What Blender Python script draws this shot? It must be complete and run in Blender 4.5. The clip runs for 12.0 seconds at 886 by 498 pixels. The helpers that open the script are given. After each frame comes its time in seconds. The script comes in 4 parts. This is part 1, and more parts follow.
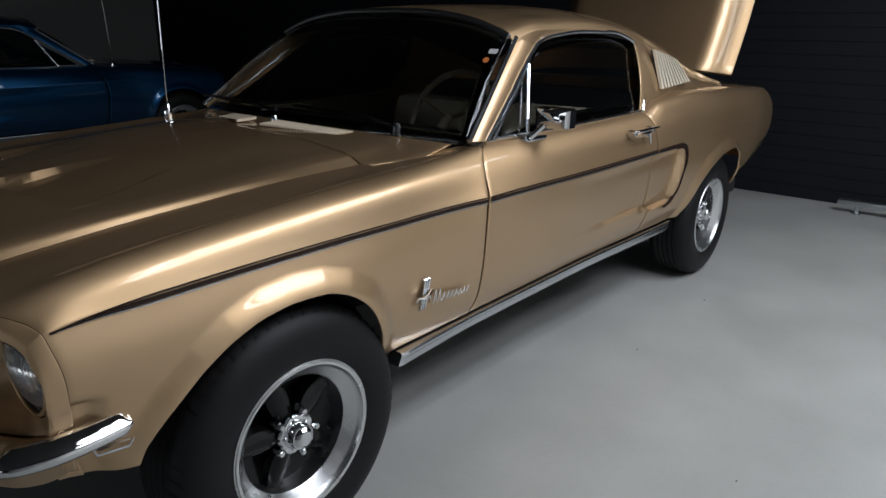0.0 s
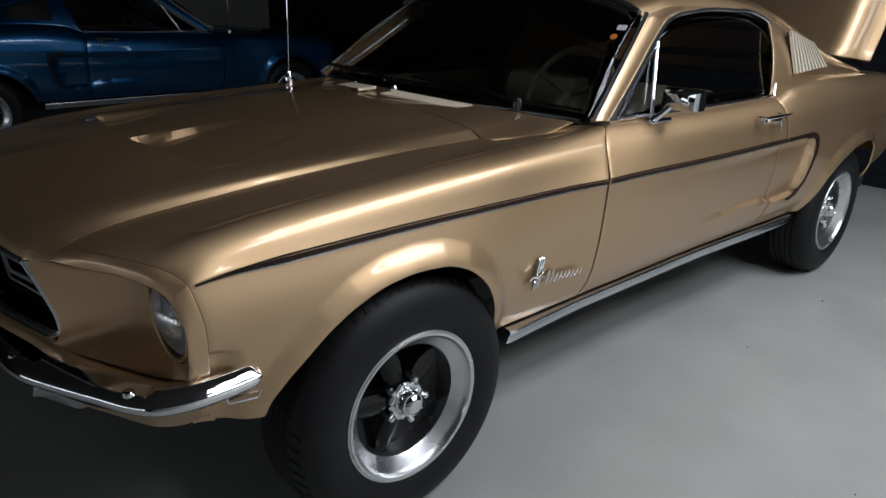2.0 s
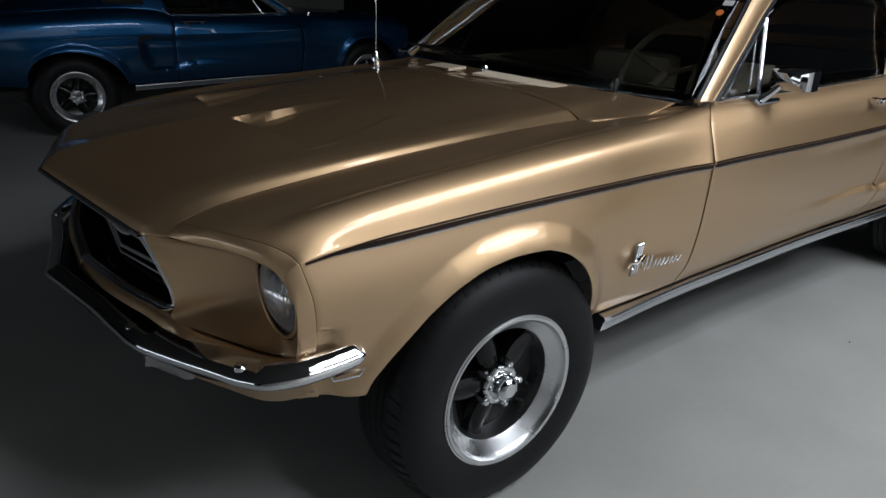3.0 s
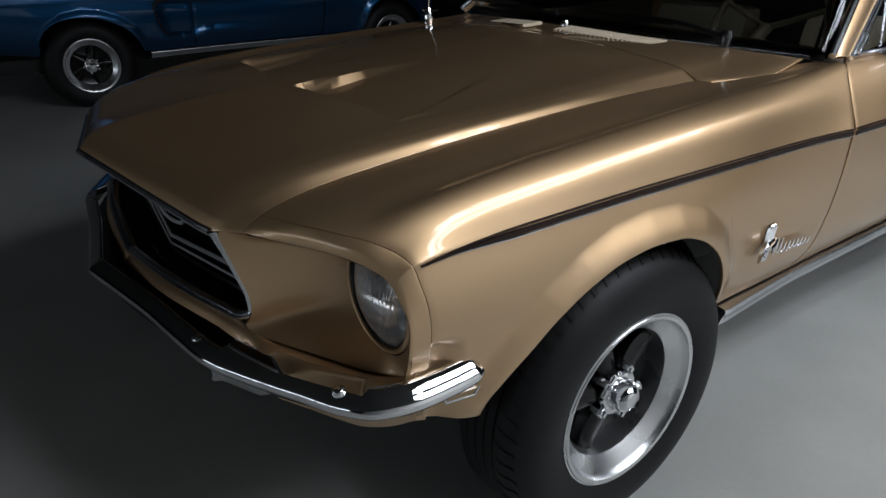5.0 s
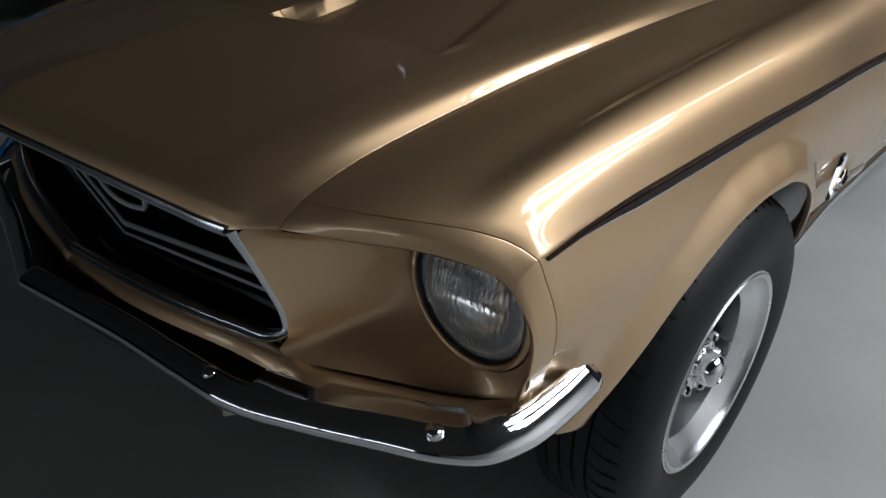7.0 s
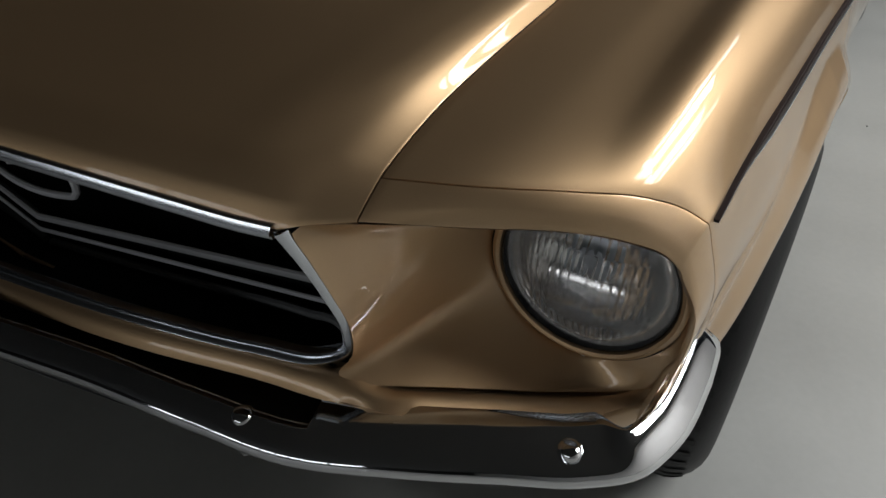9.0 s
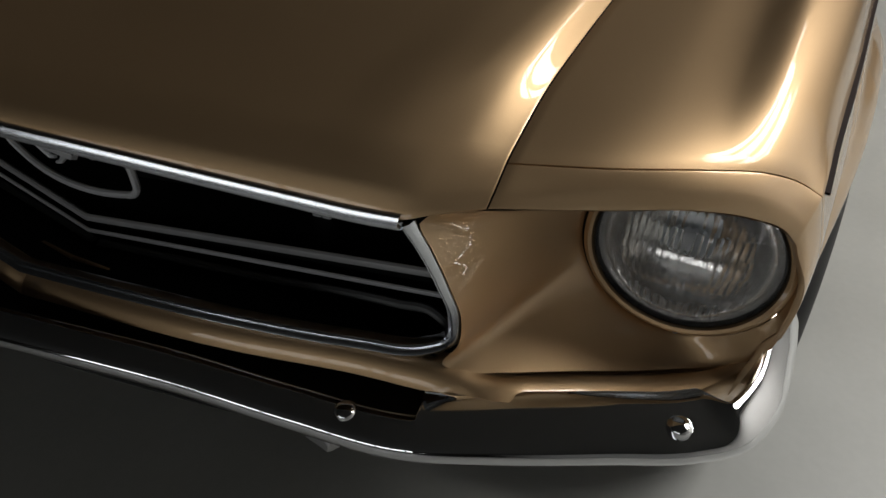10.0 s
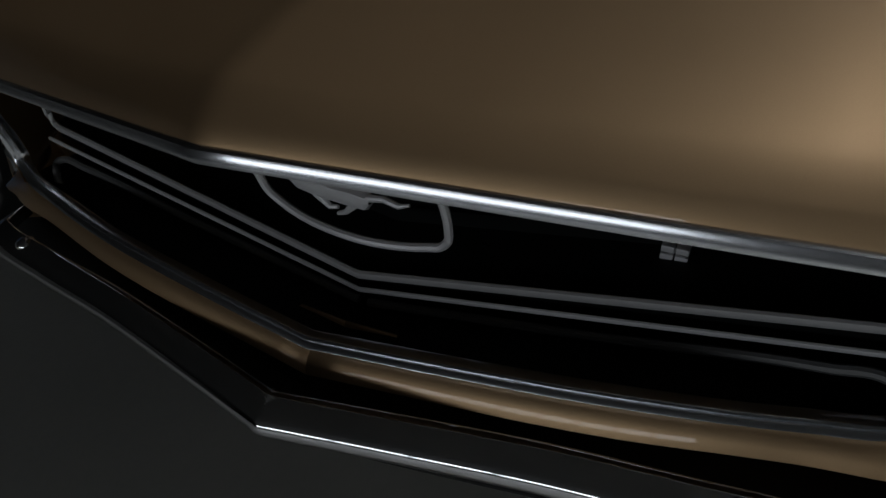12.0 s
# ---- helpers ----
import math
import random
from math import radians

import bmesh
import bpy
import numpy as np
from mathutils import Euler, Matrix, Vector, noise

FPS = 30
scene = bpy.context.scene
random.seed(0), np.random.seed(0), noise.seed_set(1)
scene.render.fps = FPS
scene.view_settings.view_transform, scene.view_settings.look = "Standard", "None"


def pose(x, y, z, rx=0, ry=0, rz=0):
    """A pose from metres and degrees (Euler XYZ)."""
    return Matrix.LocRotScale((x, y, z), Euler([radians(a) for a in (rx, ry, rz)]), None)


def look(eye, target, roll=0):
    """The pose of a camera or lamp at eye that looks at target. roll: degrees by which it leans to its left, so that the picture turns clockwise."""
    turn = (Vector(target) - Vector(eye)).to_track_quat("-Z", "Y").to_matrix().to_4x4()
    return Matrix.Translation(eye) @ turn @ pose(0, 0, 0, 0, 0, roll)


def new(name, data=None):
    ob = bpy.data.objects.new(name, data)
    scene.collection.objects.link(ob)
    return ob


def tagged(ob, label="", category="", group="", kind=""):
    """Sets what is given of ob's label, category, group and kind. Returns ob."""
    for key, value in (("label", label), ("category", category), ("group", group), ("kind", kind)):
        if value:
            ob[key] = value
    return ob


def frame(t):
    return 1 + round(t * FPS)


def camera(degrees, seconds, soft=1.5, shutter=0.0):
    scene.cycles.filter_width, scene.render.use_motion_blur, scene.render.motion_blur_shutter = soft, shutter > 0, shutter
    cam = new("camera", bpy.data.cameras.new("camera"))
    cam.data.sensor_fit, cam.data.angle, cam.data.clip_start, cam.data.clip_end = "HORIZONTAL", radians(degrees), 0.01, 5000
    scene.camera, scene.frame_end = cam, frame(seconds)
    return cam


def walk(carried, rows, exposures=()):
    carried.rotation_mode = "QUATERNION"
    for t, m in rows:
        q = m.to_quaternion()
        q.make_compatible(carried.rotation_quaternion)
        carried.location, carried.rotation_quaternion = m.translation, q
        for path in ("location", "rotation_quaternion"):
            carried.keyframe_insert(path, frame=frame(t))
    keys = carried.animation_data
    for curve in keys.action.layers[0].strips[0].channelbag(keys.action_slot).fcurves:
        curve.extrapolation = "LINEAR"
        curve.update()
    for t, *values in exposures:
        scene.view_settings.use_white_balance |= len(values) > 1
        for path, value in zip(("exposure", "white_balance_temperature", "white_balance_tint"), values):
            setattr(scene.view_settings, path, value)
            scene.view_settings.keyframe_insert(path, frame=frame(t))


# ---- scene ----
cam = camera(66.6, 12.0)
PATH = [
    (0, (-0.875, -2.009, 1.292), (0.583, -0.794, 0.661), 0.5),
    (0.5, (-0.881, -1.998, 1.289), (0.56, -0.77, 0.643), 1.1),
    (1, (-0.892, -1.984, 1.284), (0.507, -0.717, 0.623), 1.5),
    (1.5, (-0.908, -1.964, 1.285), (0.434, -0.646, 0.605), 1.8),
    (2, (-0.929, -1.939, 1.285), (0.341, -0.562, 0.585), 1.8),
    (2.5, (-0.957, -1.909, 1.28), (0.234, -0.474, 0.558), 1.5),
    (3, (-0.982, -1.87, 1.275), (0.132, -0.389, 0.523), 0.9),
    (3.5, (-1.014, -1.809, 1.267), (0.043, -0.3, 0.49), 0.3),
    (3.7, (-1.035, -1.774, 1.265), (0.013, -0.262, 0.479), 0.2),
    (5.3, (-0.976, -1.502, 1.209), (0.103, -0.053, 0.351), -0.5),
    (5.5, (-0.954, -1.473, 1.196), (0.134, -0.034, 0.333), -0.6),
    (6, (-0.956, -1.373, 1.173), (0.15, 0.024, 0.265), -0.3),
    (6.5, (-1.007, -1.241, 1.159), (0.166, 0.061, 0.197), -0.3),
    (6.7, (-1.026, -1.199, 1.162), (0.171, 0.064, 0.175), -0.4),
    (8.3, (-0.974, -0.958, 1.109), (0.337, -0.005, -0.064), -0.4),
    (8.5, (-0.983, -0.916, 1.099), (0.34, -0.002, -0.09), -0.1),
    (9, (-1.013, -0.831, 1.096), (0.35, -0.014, -0.118), 0.5),
    (9.5, (-1.055, -0.761, 1.1), (0.326, -0.011, -0.137), 0.5),
    (10, (-1.071, -0.713, 1.092), (0.32, -0.005, -0.158), 0.5),
    (10.5, (-1.076, -0.637, 1.074), (0.305, 0.109, -0.166), -0.6),
    (11, (-1.055, -0.55, 1.048), (0.285, 0.255, -0.199), -2.9),
    (11.5, (-1.072, -0.442, 1.065), (0.29, 0.314, -0.19), -2.9),
    (12, (-1.095, -0.352, 1.046), (0.27, 0.426, -0.192), -4.9),
]
walk(cam, [(t, look(eye, target, roll)) for t, eye, target, roll in PATH], exposures=[(0.0, 0.08, 6050, 10), (6.5, 0.25, 6050, 10), (8.5, 0.35, 6300, 10), (10.0, 0.32, 6850, 10), (12.0, 0.45, 6400, 10)])

# ---- light ----
world = bpy.data.worlds.new("world")
scene.world = world
world.use_nodes = True
wn = world.node_tree.nodes
sky = wn.new("ShaderNodeTexSky")
sky.sky_type, sky.sun_disc, sky.sun_elevation, sky.sun_rotation = "NISHITA", False, radians(35), radians(160)
wn["Background"].inputs["Strength"].default_value = 0.08
world.node_tree.links.new(sky.outputs[0], wn["Background"].inputs["Color"])


def area(name, at, target, sx, sy, power, colour):
    data = bpy.data.lights.new(name, "AREA")
    data.shape, data.size, data.size_y, data.energy, data.color = "RECTANGLE", sx, sy, power, colour
    ob = new(name, data)
    ob.matrix_world = look(at, target)
    return ob


COOL = (0.98, 0.99, 1.0)
# unseen west window, known from chrome highlights; made wide to fill the front
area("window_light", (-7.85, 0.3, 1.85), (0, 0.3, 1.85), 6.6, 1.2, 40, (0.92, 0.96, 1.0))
# ceiling tubes beside the car: (x, y, length along x, length along y, power)
TUBES = [(1.2, -2.1, 1.1, .20, 8), (2.38, -2.1, 1.1, .20, 8), (3.56, -2.1, 1.1, .20, 3), (1.2, -3.9, 1.1, .24, 9), (2.38, -3.9, 1.1, .24, 9), (3.56, -3.9, 1.1, .24, 3), (.50, -2.55, .20, .85, 6), (.50, -3.45, .20, .85, 6), (1.70, -2.58, 3.0, .46, 38), (1.70, -3.42, 3.0, .46, 38)]
for tx, ty, lx, ly, power in TUBES:
    area("ceiling_light_glow", (tx, ty, 3.19), (tx, ty + 1e-4, 0), lx, ly, power, COOL)


# ---- materials ----
def material(name, colour, rough=0.5, metal=0.0, coat=0.0, grain=0.0, scale=40.0, bump=0.0, vary=0.0, big=3.0, emit=None, spec=0.5):
    m = bpy.data.materials.new(name)
    m.use_nodes = True
    n, l = m.node_tree.nodes, m.node_tree.links
    b = n["Principled BSDF"]
    b.inputs["Base Color"].default_value = (*colour, 1)
    b.inputs["Roughness"].default_value = rough
    b.inputs["Metallic"].default_value = metal
    b.inputs["Coat Weight"].default_value = coat
    b.inputs["Coat Roughness"].default_value = 0.02
    b.inputs["Specular IOR Level"].default_value = spec
    tc = n.new("ShaderNodeTexCoord")
    if vary or grain:
        fine, wide = n.new("ShaderNodeTexNoise"), n.new("ShaderNodeTexNoise")
        fine.inputs["Scale"].default_value, wide.inputs["Scale"].default_value = scale, big
        fine.inputs["Detail"].default_value, wide.inputs["Detail"].default_value = 6, 4
        l.new(tc.outputs["Object"], fine.inputs["Vector"])
        l.new(tc.outputs["Object"], wide.inputs["Vector"])
        add = n.new("ShaderNodeMath")
        add.operation = "MULTIPLY_ADD"
        add.inputs[1].default_value = grain
        l.new(fine.outputs["Fac"], add.inputs[0])
        mul = n.new("ShaderNodeMath")
        mul.operation = "MULTIPLY_ADD"
        mul.inputs[1].default_value, mul.inputs[2].default_value = vary, 1 - (vary + grain) / 2
        l.new(wide.outputs["Fac"], mul.inputs[0])
        l.new(mul.outputs[0], add.inputs[2])
        mix = n.new("ShaderNodeMix")
        mix.data_type, mix.blend_type = "RGBA", "MULTIPLY"
        mix.inputs["Factor"].default_value = 1
        mix.inputs["A"].default_value = (*colour, 1)
        l.new(add.outputs[0], mix.inputs["B"])
        l.new(mix.outputs["Result"], b.inputs["Base Color"])
        rr = n.new("ShaderNodeMapRange")
        rr.inputs["To Min"].default_value, rr.inputs["To Max"].default_value = rough * 0.85, min(1, rough * 1.15)
        l.new(wide.outputs["Fac"], rr.inputs["Value"])
        l.new(rr.outputs["Result"], b.inputs["Roughness"])
        if bump:
            bp = n.new("ShaderNodeBump")
            bp.inputs["Strength"].default_value, bp.inputs["Distance"].default_value = bump, 0.002
            l.new(fine.outputs["Fac"], bp.inputs["Height"])
            l.new(bp.outputs["Normal"], b.inputs["Normal"])
    if emit:
        b.inputs["Emission Color"].default_value, b.inputs["Emission Strength"].default_value = (*emit[:3], 1), emit[3]
    return m


def glass(name, colour, rough=0.0):
    m = material(name, colour, rough)
    b = m.node_tree.nodes["Principled BSDF"]
    b.inputs["Transmission Weight"].default_value, b.inputs["IOR"].default_value = 1.0, 1.45
    return m


GOLD = material("gold_metallic_paint", (0.605, 0.415, 0.235), 0.47, 0.92, 1.0, 0.10, 900, 0.0, 0.05, 2.0)
BLUE = material("blue_metallic_paint", (0.009, 0.080, 0.21), 0.35, 0.85, 1.0, 0.08, 900, 0.0, 0.05, 2.0)
CHROME = material("chrome", (0.78, 0.79, 0.81), 0.05, 1.0, 0, 0.02, 60, 0, 0.04, 6)
ALLOY = material("machined_aluminium", (0.72, 0.73, 0.74), 0.28, 1.0, 0, 0.10, 300, 0.05, 0.06, 8)
SATIN = material("satin_aluminium_trim", (0.62, 0.66, 0.70), 0.32, 1.0, 0, 0.05, 200, 0, 0.05, 6)
BLACK = material("black_gloss_paint", (0.008, 0.008, 0.009), 0.25, 0.0, 0.4, 0.05, 200, 0, 0.1, 6)
DARK = material("black_underbody", (0.012, 0.012, 0.012), 0.8, 0, 0, 0.3, 60, 0.2, 0.2, 4)
RUBBER = material("tyre_rubber", (0.0065, 0.0065, 0.007), 0.55, 0, 0, 0.25, 120, 0.15, 0.45, 7, None, 0.3)
STRIPE = material("dark_brown_stripe", (0.018, 0.008, 0.006), 0.55, 0, 0, 0.05, 300, 0, 0.05, 5, None, 0.25)
CREAM = material("cream_vinyl", (0.62, 0.53, 0.40), 0.45, 0, 0, 0.08, 200, 0.1, 0.1, 5)
LOUVRE = material("pale_cream_louvre_paint", (0.78, 0.70, 0.56), 0.45, 0.0, 0.3, 0.05, 300, 0, 0.05, 5)
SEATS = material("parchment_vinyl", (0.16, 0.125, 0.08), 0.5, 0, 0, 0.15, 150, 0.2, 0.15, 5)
GLASS = glass("tinted_glass", (0.30, 0.32, 0.315))
LENS = glass("lamp_lens", (0.97, 0.97, 0.97), 0.0)
FLOOR = material("grey_painted_concrete", (0.40, 0.405, 0.385), 0.40, 0, 0, 0.10, 55, 0.08, 0.50, 1.9)
WALL = material("white_plaster", (0.68, 0.67, 0.65), 0.8, 0, 0, 0.06, 80, 0.2, 0.1, 1.5)
SLATE = material("dark_blue_grey_cladding", (0.007, 0.009, 0.013), 0.75, 0.0, 0, 0.15, 90, 0.1, 0.2, 2, None, 0.25)
CEIL = material("dark_ceiling_board", (0.045, 0.045, 0.044), 0.85, 0, 0, 0.1, 60, 0.1, 0.2, 1)
CURTAIN = material("black_curtain_cloth", (0.006, 0.006, 0.007), 0.9, 0, 0, 0.2, 150, 0.3, 0.2, 2)
ORANGE = material("orange_sticker", (0.75, 0.22, 0.05), 0.6, 0, 0, 0.05, 200)
PAPER = material("white_sticker", (0.7, 0.7, 0.7), 0.6, 0, 0, 0.2, 300)
AMBER = material("amber_lens", (0.5, 0.2, 0.04), 0.15, 0, 0.5, 0.05, 300)


# ---- mesh helpers ----
def link(name, bm, mat, parent=None, label="", smooth=40.0):
    me = bpy.data.meshes.new(name)
    if smooth:
        for f in bm.faces:
            f.smooth = True
        for e in bm.edges:
            if len(e.link_faces) == 2 and e.calc_face_angle(0) > radians(smooth):
                e.smooth = False
    bm.to_mesh(me)
    bm.free()
    me.materials.append(mat)
    ob = new(name, me)
    if parent:
        ob.parent = parent
    return tagged(ob, label) if label else ob


part = link


def box(bm, x0, x1, y0, y1, z0, z1, bevel=0.0):
    r = bmesh.ops.create_cube(bm, size=1, matrix=Matrix.Translation(((x0 + x1) / 2, (y0 + y1) / 2, (z0 + z1) / 2)) @ Matrix.Diagonal((x1 - x0, y1 - y0, z1 - z0, 1)))
    if bevel:
        es = list({e for v in r["verts"] for e in v.link_edges})
        bmesh.ops.bevel(bm, geom=es, offset=bevel, segments=2, profile=0.6, affect="EDGES")
    return r["verts"]


def sheet(bm, rows, closed=False):
    """Faces between rows of points."""
    vs = [[bm.verts.new(p) for p in r] for r in rows]
    n = len(vs[0])
    for a, b in zip(vs, vs[1:]):
        for i in range(n if closed else n - 1):
            j = (i + 1) % n
            try:
                bm.faces.new((a[i], a[j], b[j], b[i]))
            except ValueError:
                pass
    return vs


def face_out(bm, ref):
    """Turn the faces of a sheet away from the point ref."""
    bm.normal_update()
    s = sum((f.calc_center_median() - Vector(ref)).dot(f.normal) * f.calc_area() for f in bm.faces)
    if s < 0:
        bmesh.ops.reverse_faces(bm, faces=bm.faces[:])


def tube(bm, path, radius, seg=10, flat=1.0, cap=True, closed=False):
    """A bar of round or flattened section along a path."""
    pts = [Vector(p) for p in path]
    rows = []
    for i, p in enumerate(pts):
        a, b = (pts[i - 1], pts[(i + 1) % len(pts)]) if closed else (pts[max(i - 1, 0)], pts[min(i + 1, len(pts) - 1)])
        d = (b - a).normalized()
        up = Vector((0, 0, 1)) if abs(d.z) < 0.95 else Vector((1, 0, 0))
        s = d.cross(up).normalized()
        u = s.cross(d)
        r = radius[i] if isinstance(radius, (list, tuple)) else radius
        rows.append([p + s * (r * math.cos(2 * math.pi * k / seg)) + u * (r * flat * math.sin(2 * math.pi * k / seg)) for k in range(seg)])
    if closed:
        rows.append(rows[0])
    vs = sheet(bm, rows, True)
    if cap and not closed:
        bm.faces.new(vs[0][::-1])
        bm.faces.new(vs[-1])
    bmesh.ops.recalc_face_normals(bm, faces=bm.faces[:])


def lathe(bm, profile, seg=48, axis="Y", at=(0, 0, 0)):
    """Turn (radius, height) pairs round an axis."""
    rows = []
    for r, h in profile:
        row = []
        for k in range(seg):
            a = 2 * math.pi * k / seg
            c, s = r * math.cos(a), r * math.sin(a)
            p = {"Y": (c, h, s), "Z": (c, s, h), "X": (h, c, s)}[axis]
            row.append(Vector(p) + Vector(at))
        rows.append(row)
    vs = sheet(bm, rows, True)
    bmesh.ops.remove_doubles(bm, verts=bm.verts[:], dist=1e-5)
    bmesh.ops.recalc_face_normals(bm, faces=bm.faces[:])


def hermite(keys, t):
    """A smooth value through (place, value) keys."""
    if t <= keys[0][0]:
        return keys[0][1]
    if t >= keys[-1][0]:
        return keys[-1][1]
    n = len(keys)
    i = max(k for k in range(n - 1) if keys[k][0] <= t)
    (x0, y0), (x1, y1) = keys[i], keys[i + 1]

    def slope(k):
        if k <= 0:
            return (keys[1][1] - keys[0][1]) / (keys[1][0] - keys[0][0])
        if k >= n - 1:
            return (keys[-1][1] - keys[-2][1]) / (keys[-1][0] - keys[-2][0])
        a = (keys[k][1] - keys[k - 1][1]) / (keys[k][0] - keys[k - 1][0])
        b = (keys[k + 1][1] - keys[k][1]) / (keys[k + 1][0] - keys[k][0])
        return 0 if a * b < 0 else 2 * a * b / (a + b) if a * b > 0 else 0

    h, u = x1 - x0, (t - x0) / (x1 - x0)
    return (2 * u**3 - 3 * u**2 + 1) * y0 + (u**3 - 2 * u**2 + u) * h * slope(i) + (3 * u**2 - 2 * u**3) * y1 + (u**3 - u**2) * h * slope(i + 1)


def across(pts, s, creases=()):
    """A point at s along a curve through pts (one unit from point to point), with sharp bends at the creases."""
    i = min(int(s), len(pts) - 2)
    u = s - i
    p1, p2 = pts[i], pts[i + 1]
    p0 = pts[i - 1] if i > 0 and i not in creases else p1
    p3 = pts[i + 2] if i + 2 < len(pts) and (i + 1) not in creases else p2
    d = (p2 - p1).length

    def tan(a, b, c):
        da, db = (b - a).length, (c - b).length
        if da < 1e-6 or db < 1e-6:
            return (c - a)
        return ((b - a) / da * db + (c - b) / db * da) / (da + db) * d

    m1 = tan(p0, p1, p2) if p0 is not p1 else p2 - p1
    m2 = tan(p1, p2, p3) if p3 is not p2 else p2 - p1
    return p1 * (2 * u**3 - 3 * u**2 + 1) + m1 * (u**3 - 2 * u**2 + u) + p2 * (3 * u**2 - 2 * u**3) + m2 * (u**3 - u**2)


def smooth01(a, b, t):
    t = min(max((t - a) / (b - a), 0), 1)
    return t * t * (3 - 2 * t)


def thick(ob, t=0.006, bevel=0.0016):
    m = ob.modifiers.new("thickness", "SOLIDIFY")
    m.thickness, m.offset, m.use_even_offset = t, -1, False
    if bevel:
        b = ob.modifiers.new("edge", "BEVEL")
        b.width, b.segments, b.limit_method, b.angle_limit = bevel, 2, "ANGLE", radians(55)
    return ob


DARKWALL = material("dark_grey_plaster", (0.035, 0.034, 0.033), 0.85, 0, 0, 0.1, 70, 0.2, 0.2, 1.5)
REFLECT = material("lamp_reflector_silver", (0.92, 0.91, 0.89), 0.10, 0.90, 0, 0.05, 80, 0, 0.1, 10)
GREY = material("dark_grey_satin", (0.15, 0.155, 0.155), 0.4, 0.1, 0, 0.1, 90, 0, 0.1, 5)
HEADLINER = material("dark_headliner_cloth", (0.02, 0.019, 0.017), 0.9, 0, 0, 0.2, 200, 0.1, 0.1, 4)
LAMPWHITE = material("lit_diffuser", (0.9, 0.9, 0.9), 0.5, 0, 0, 0, 40, 0, 0, 3, (1, 1, 1, 3.0))
SPOKE = material("black_gloss_spoke", (0.004, 0.004, 0.004), 0.18, 0, 0, 0.1, 150, 0, 0.1, 6, None, 0.35)
INSERT = material("black_grille_plastic", (0.004, 0.005, 0.005), 0.6, 0, 0, 0.1, 150, 0, 0.1, 6, None, 0.2)
BARS = material("pale_grille_bar", (0.74, 0.75, 0.77), 0.4, 0.25, 0, 0.08, 120, 0, 0.1, 8)
PALELENS = material("pale_lamp_lens", (0.34, 0.34, 0.34), 0.3, 0, 0.4, 0.1, 200, 0, 0.1, 9)
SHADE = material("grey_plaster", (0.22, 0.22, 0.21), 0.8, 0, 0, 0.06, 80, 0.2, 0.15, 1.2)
TRIM = material("bright_trim_metal", (0.82, 0.85, 0.90), 0.2, 1.0, 0, 0.04, 120, 0, 0.06, 6)
BAND = material("grey_grille_band", (0.50, 0.505, 0.51), 0.45, 0.2, 0, 0.08, 120, 0, 0.1, 8)


# ---- car body: lines along half the car, keyed by x (0 at the front axle, rearward positive); w outward, z up ----
HOOD = [  # each line: (x, w, z)
    [(-.812, 0, .820), (-.802, 0, .834), (-.765, 0, .853), (-.62, 0, .880), (-.3, 0, .914), (0, 0, .937), (.25, 0, .957), (.43, 0, .968)],
    [(-.760, .25, .799), (-.749, .25, .817), (-.712, .25, .840), (-.58, .26, .870), (-.3, .27, .906), (0, .28, .930), (.25, .29, .949), (.43, .30, .960)],
    [(-.729, .40, .787), (-.717, .40, .808), (-.680, .40, .834), (-.555, .41, .866), (-.3, .42, .892), (0, .43, .914), (.25, .44, .933), (.43, .45, .946)],
    [(-.716, .465, .783), (-.703, .465, .805), (-.664, .466, .833), (-.55, .478, .8645), (-.3, .493, .8875), (0, .504, .907), (.25, .516, .925), (.43, .528, .937)],
    [(-.709, .492, .782), (-.695, .492, .803), (-.652, .492, .8315), (-.54, .503, .8625), (-.3, .515, .8835), (0, .527, .9032), (.25, .540, .919), (.43, .552, .932)],
    [(-.696, .516, .787), (-.682, .516, .802), (-.642, .516, .8285), (-.53, .522, .8568), (-.3, .531, .8775), (0, .543, .8978), (.25, .556, .912), (.43, .570, .923)],
    [(-.676, .550, .791), (-.662, .551, .803), (-.632, .550, .818), (-.52, .546, .840), (-.3, .546, .862), (0, .557, .886), (.25, .575, .9025), (.43, .592, .912)],
]
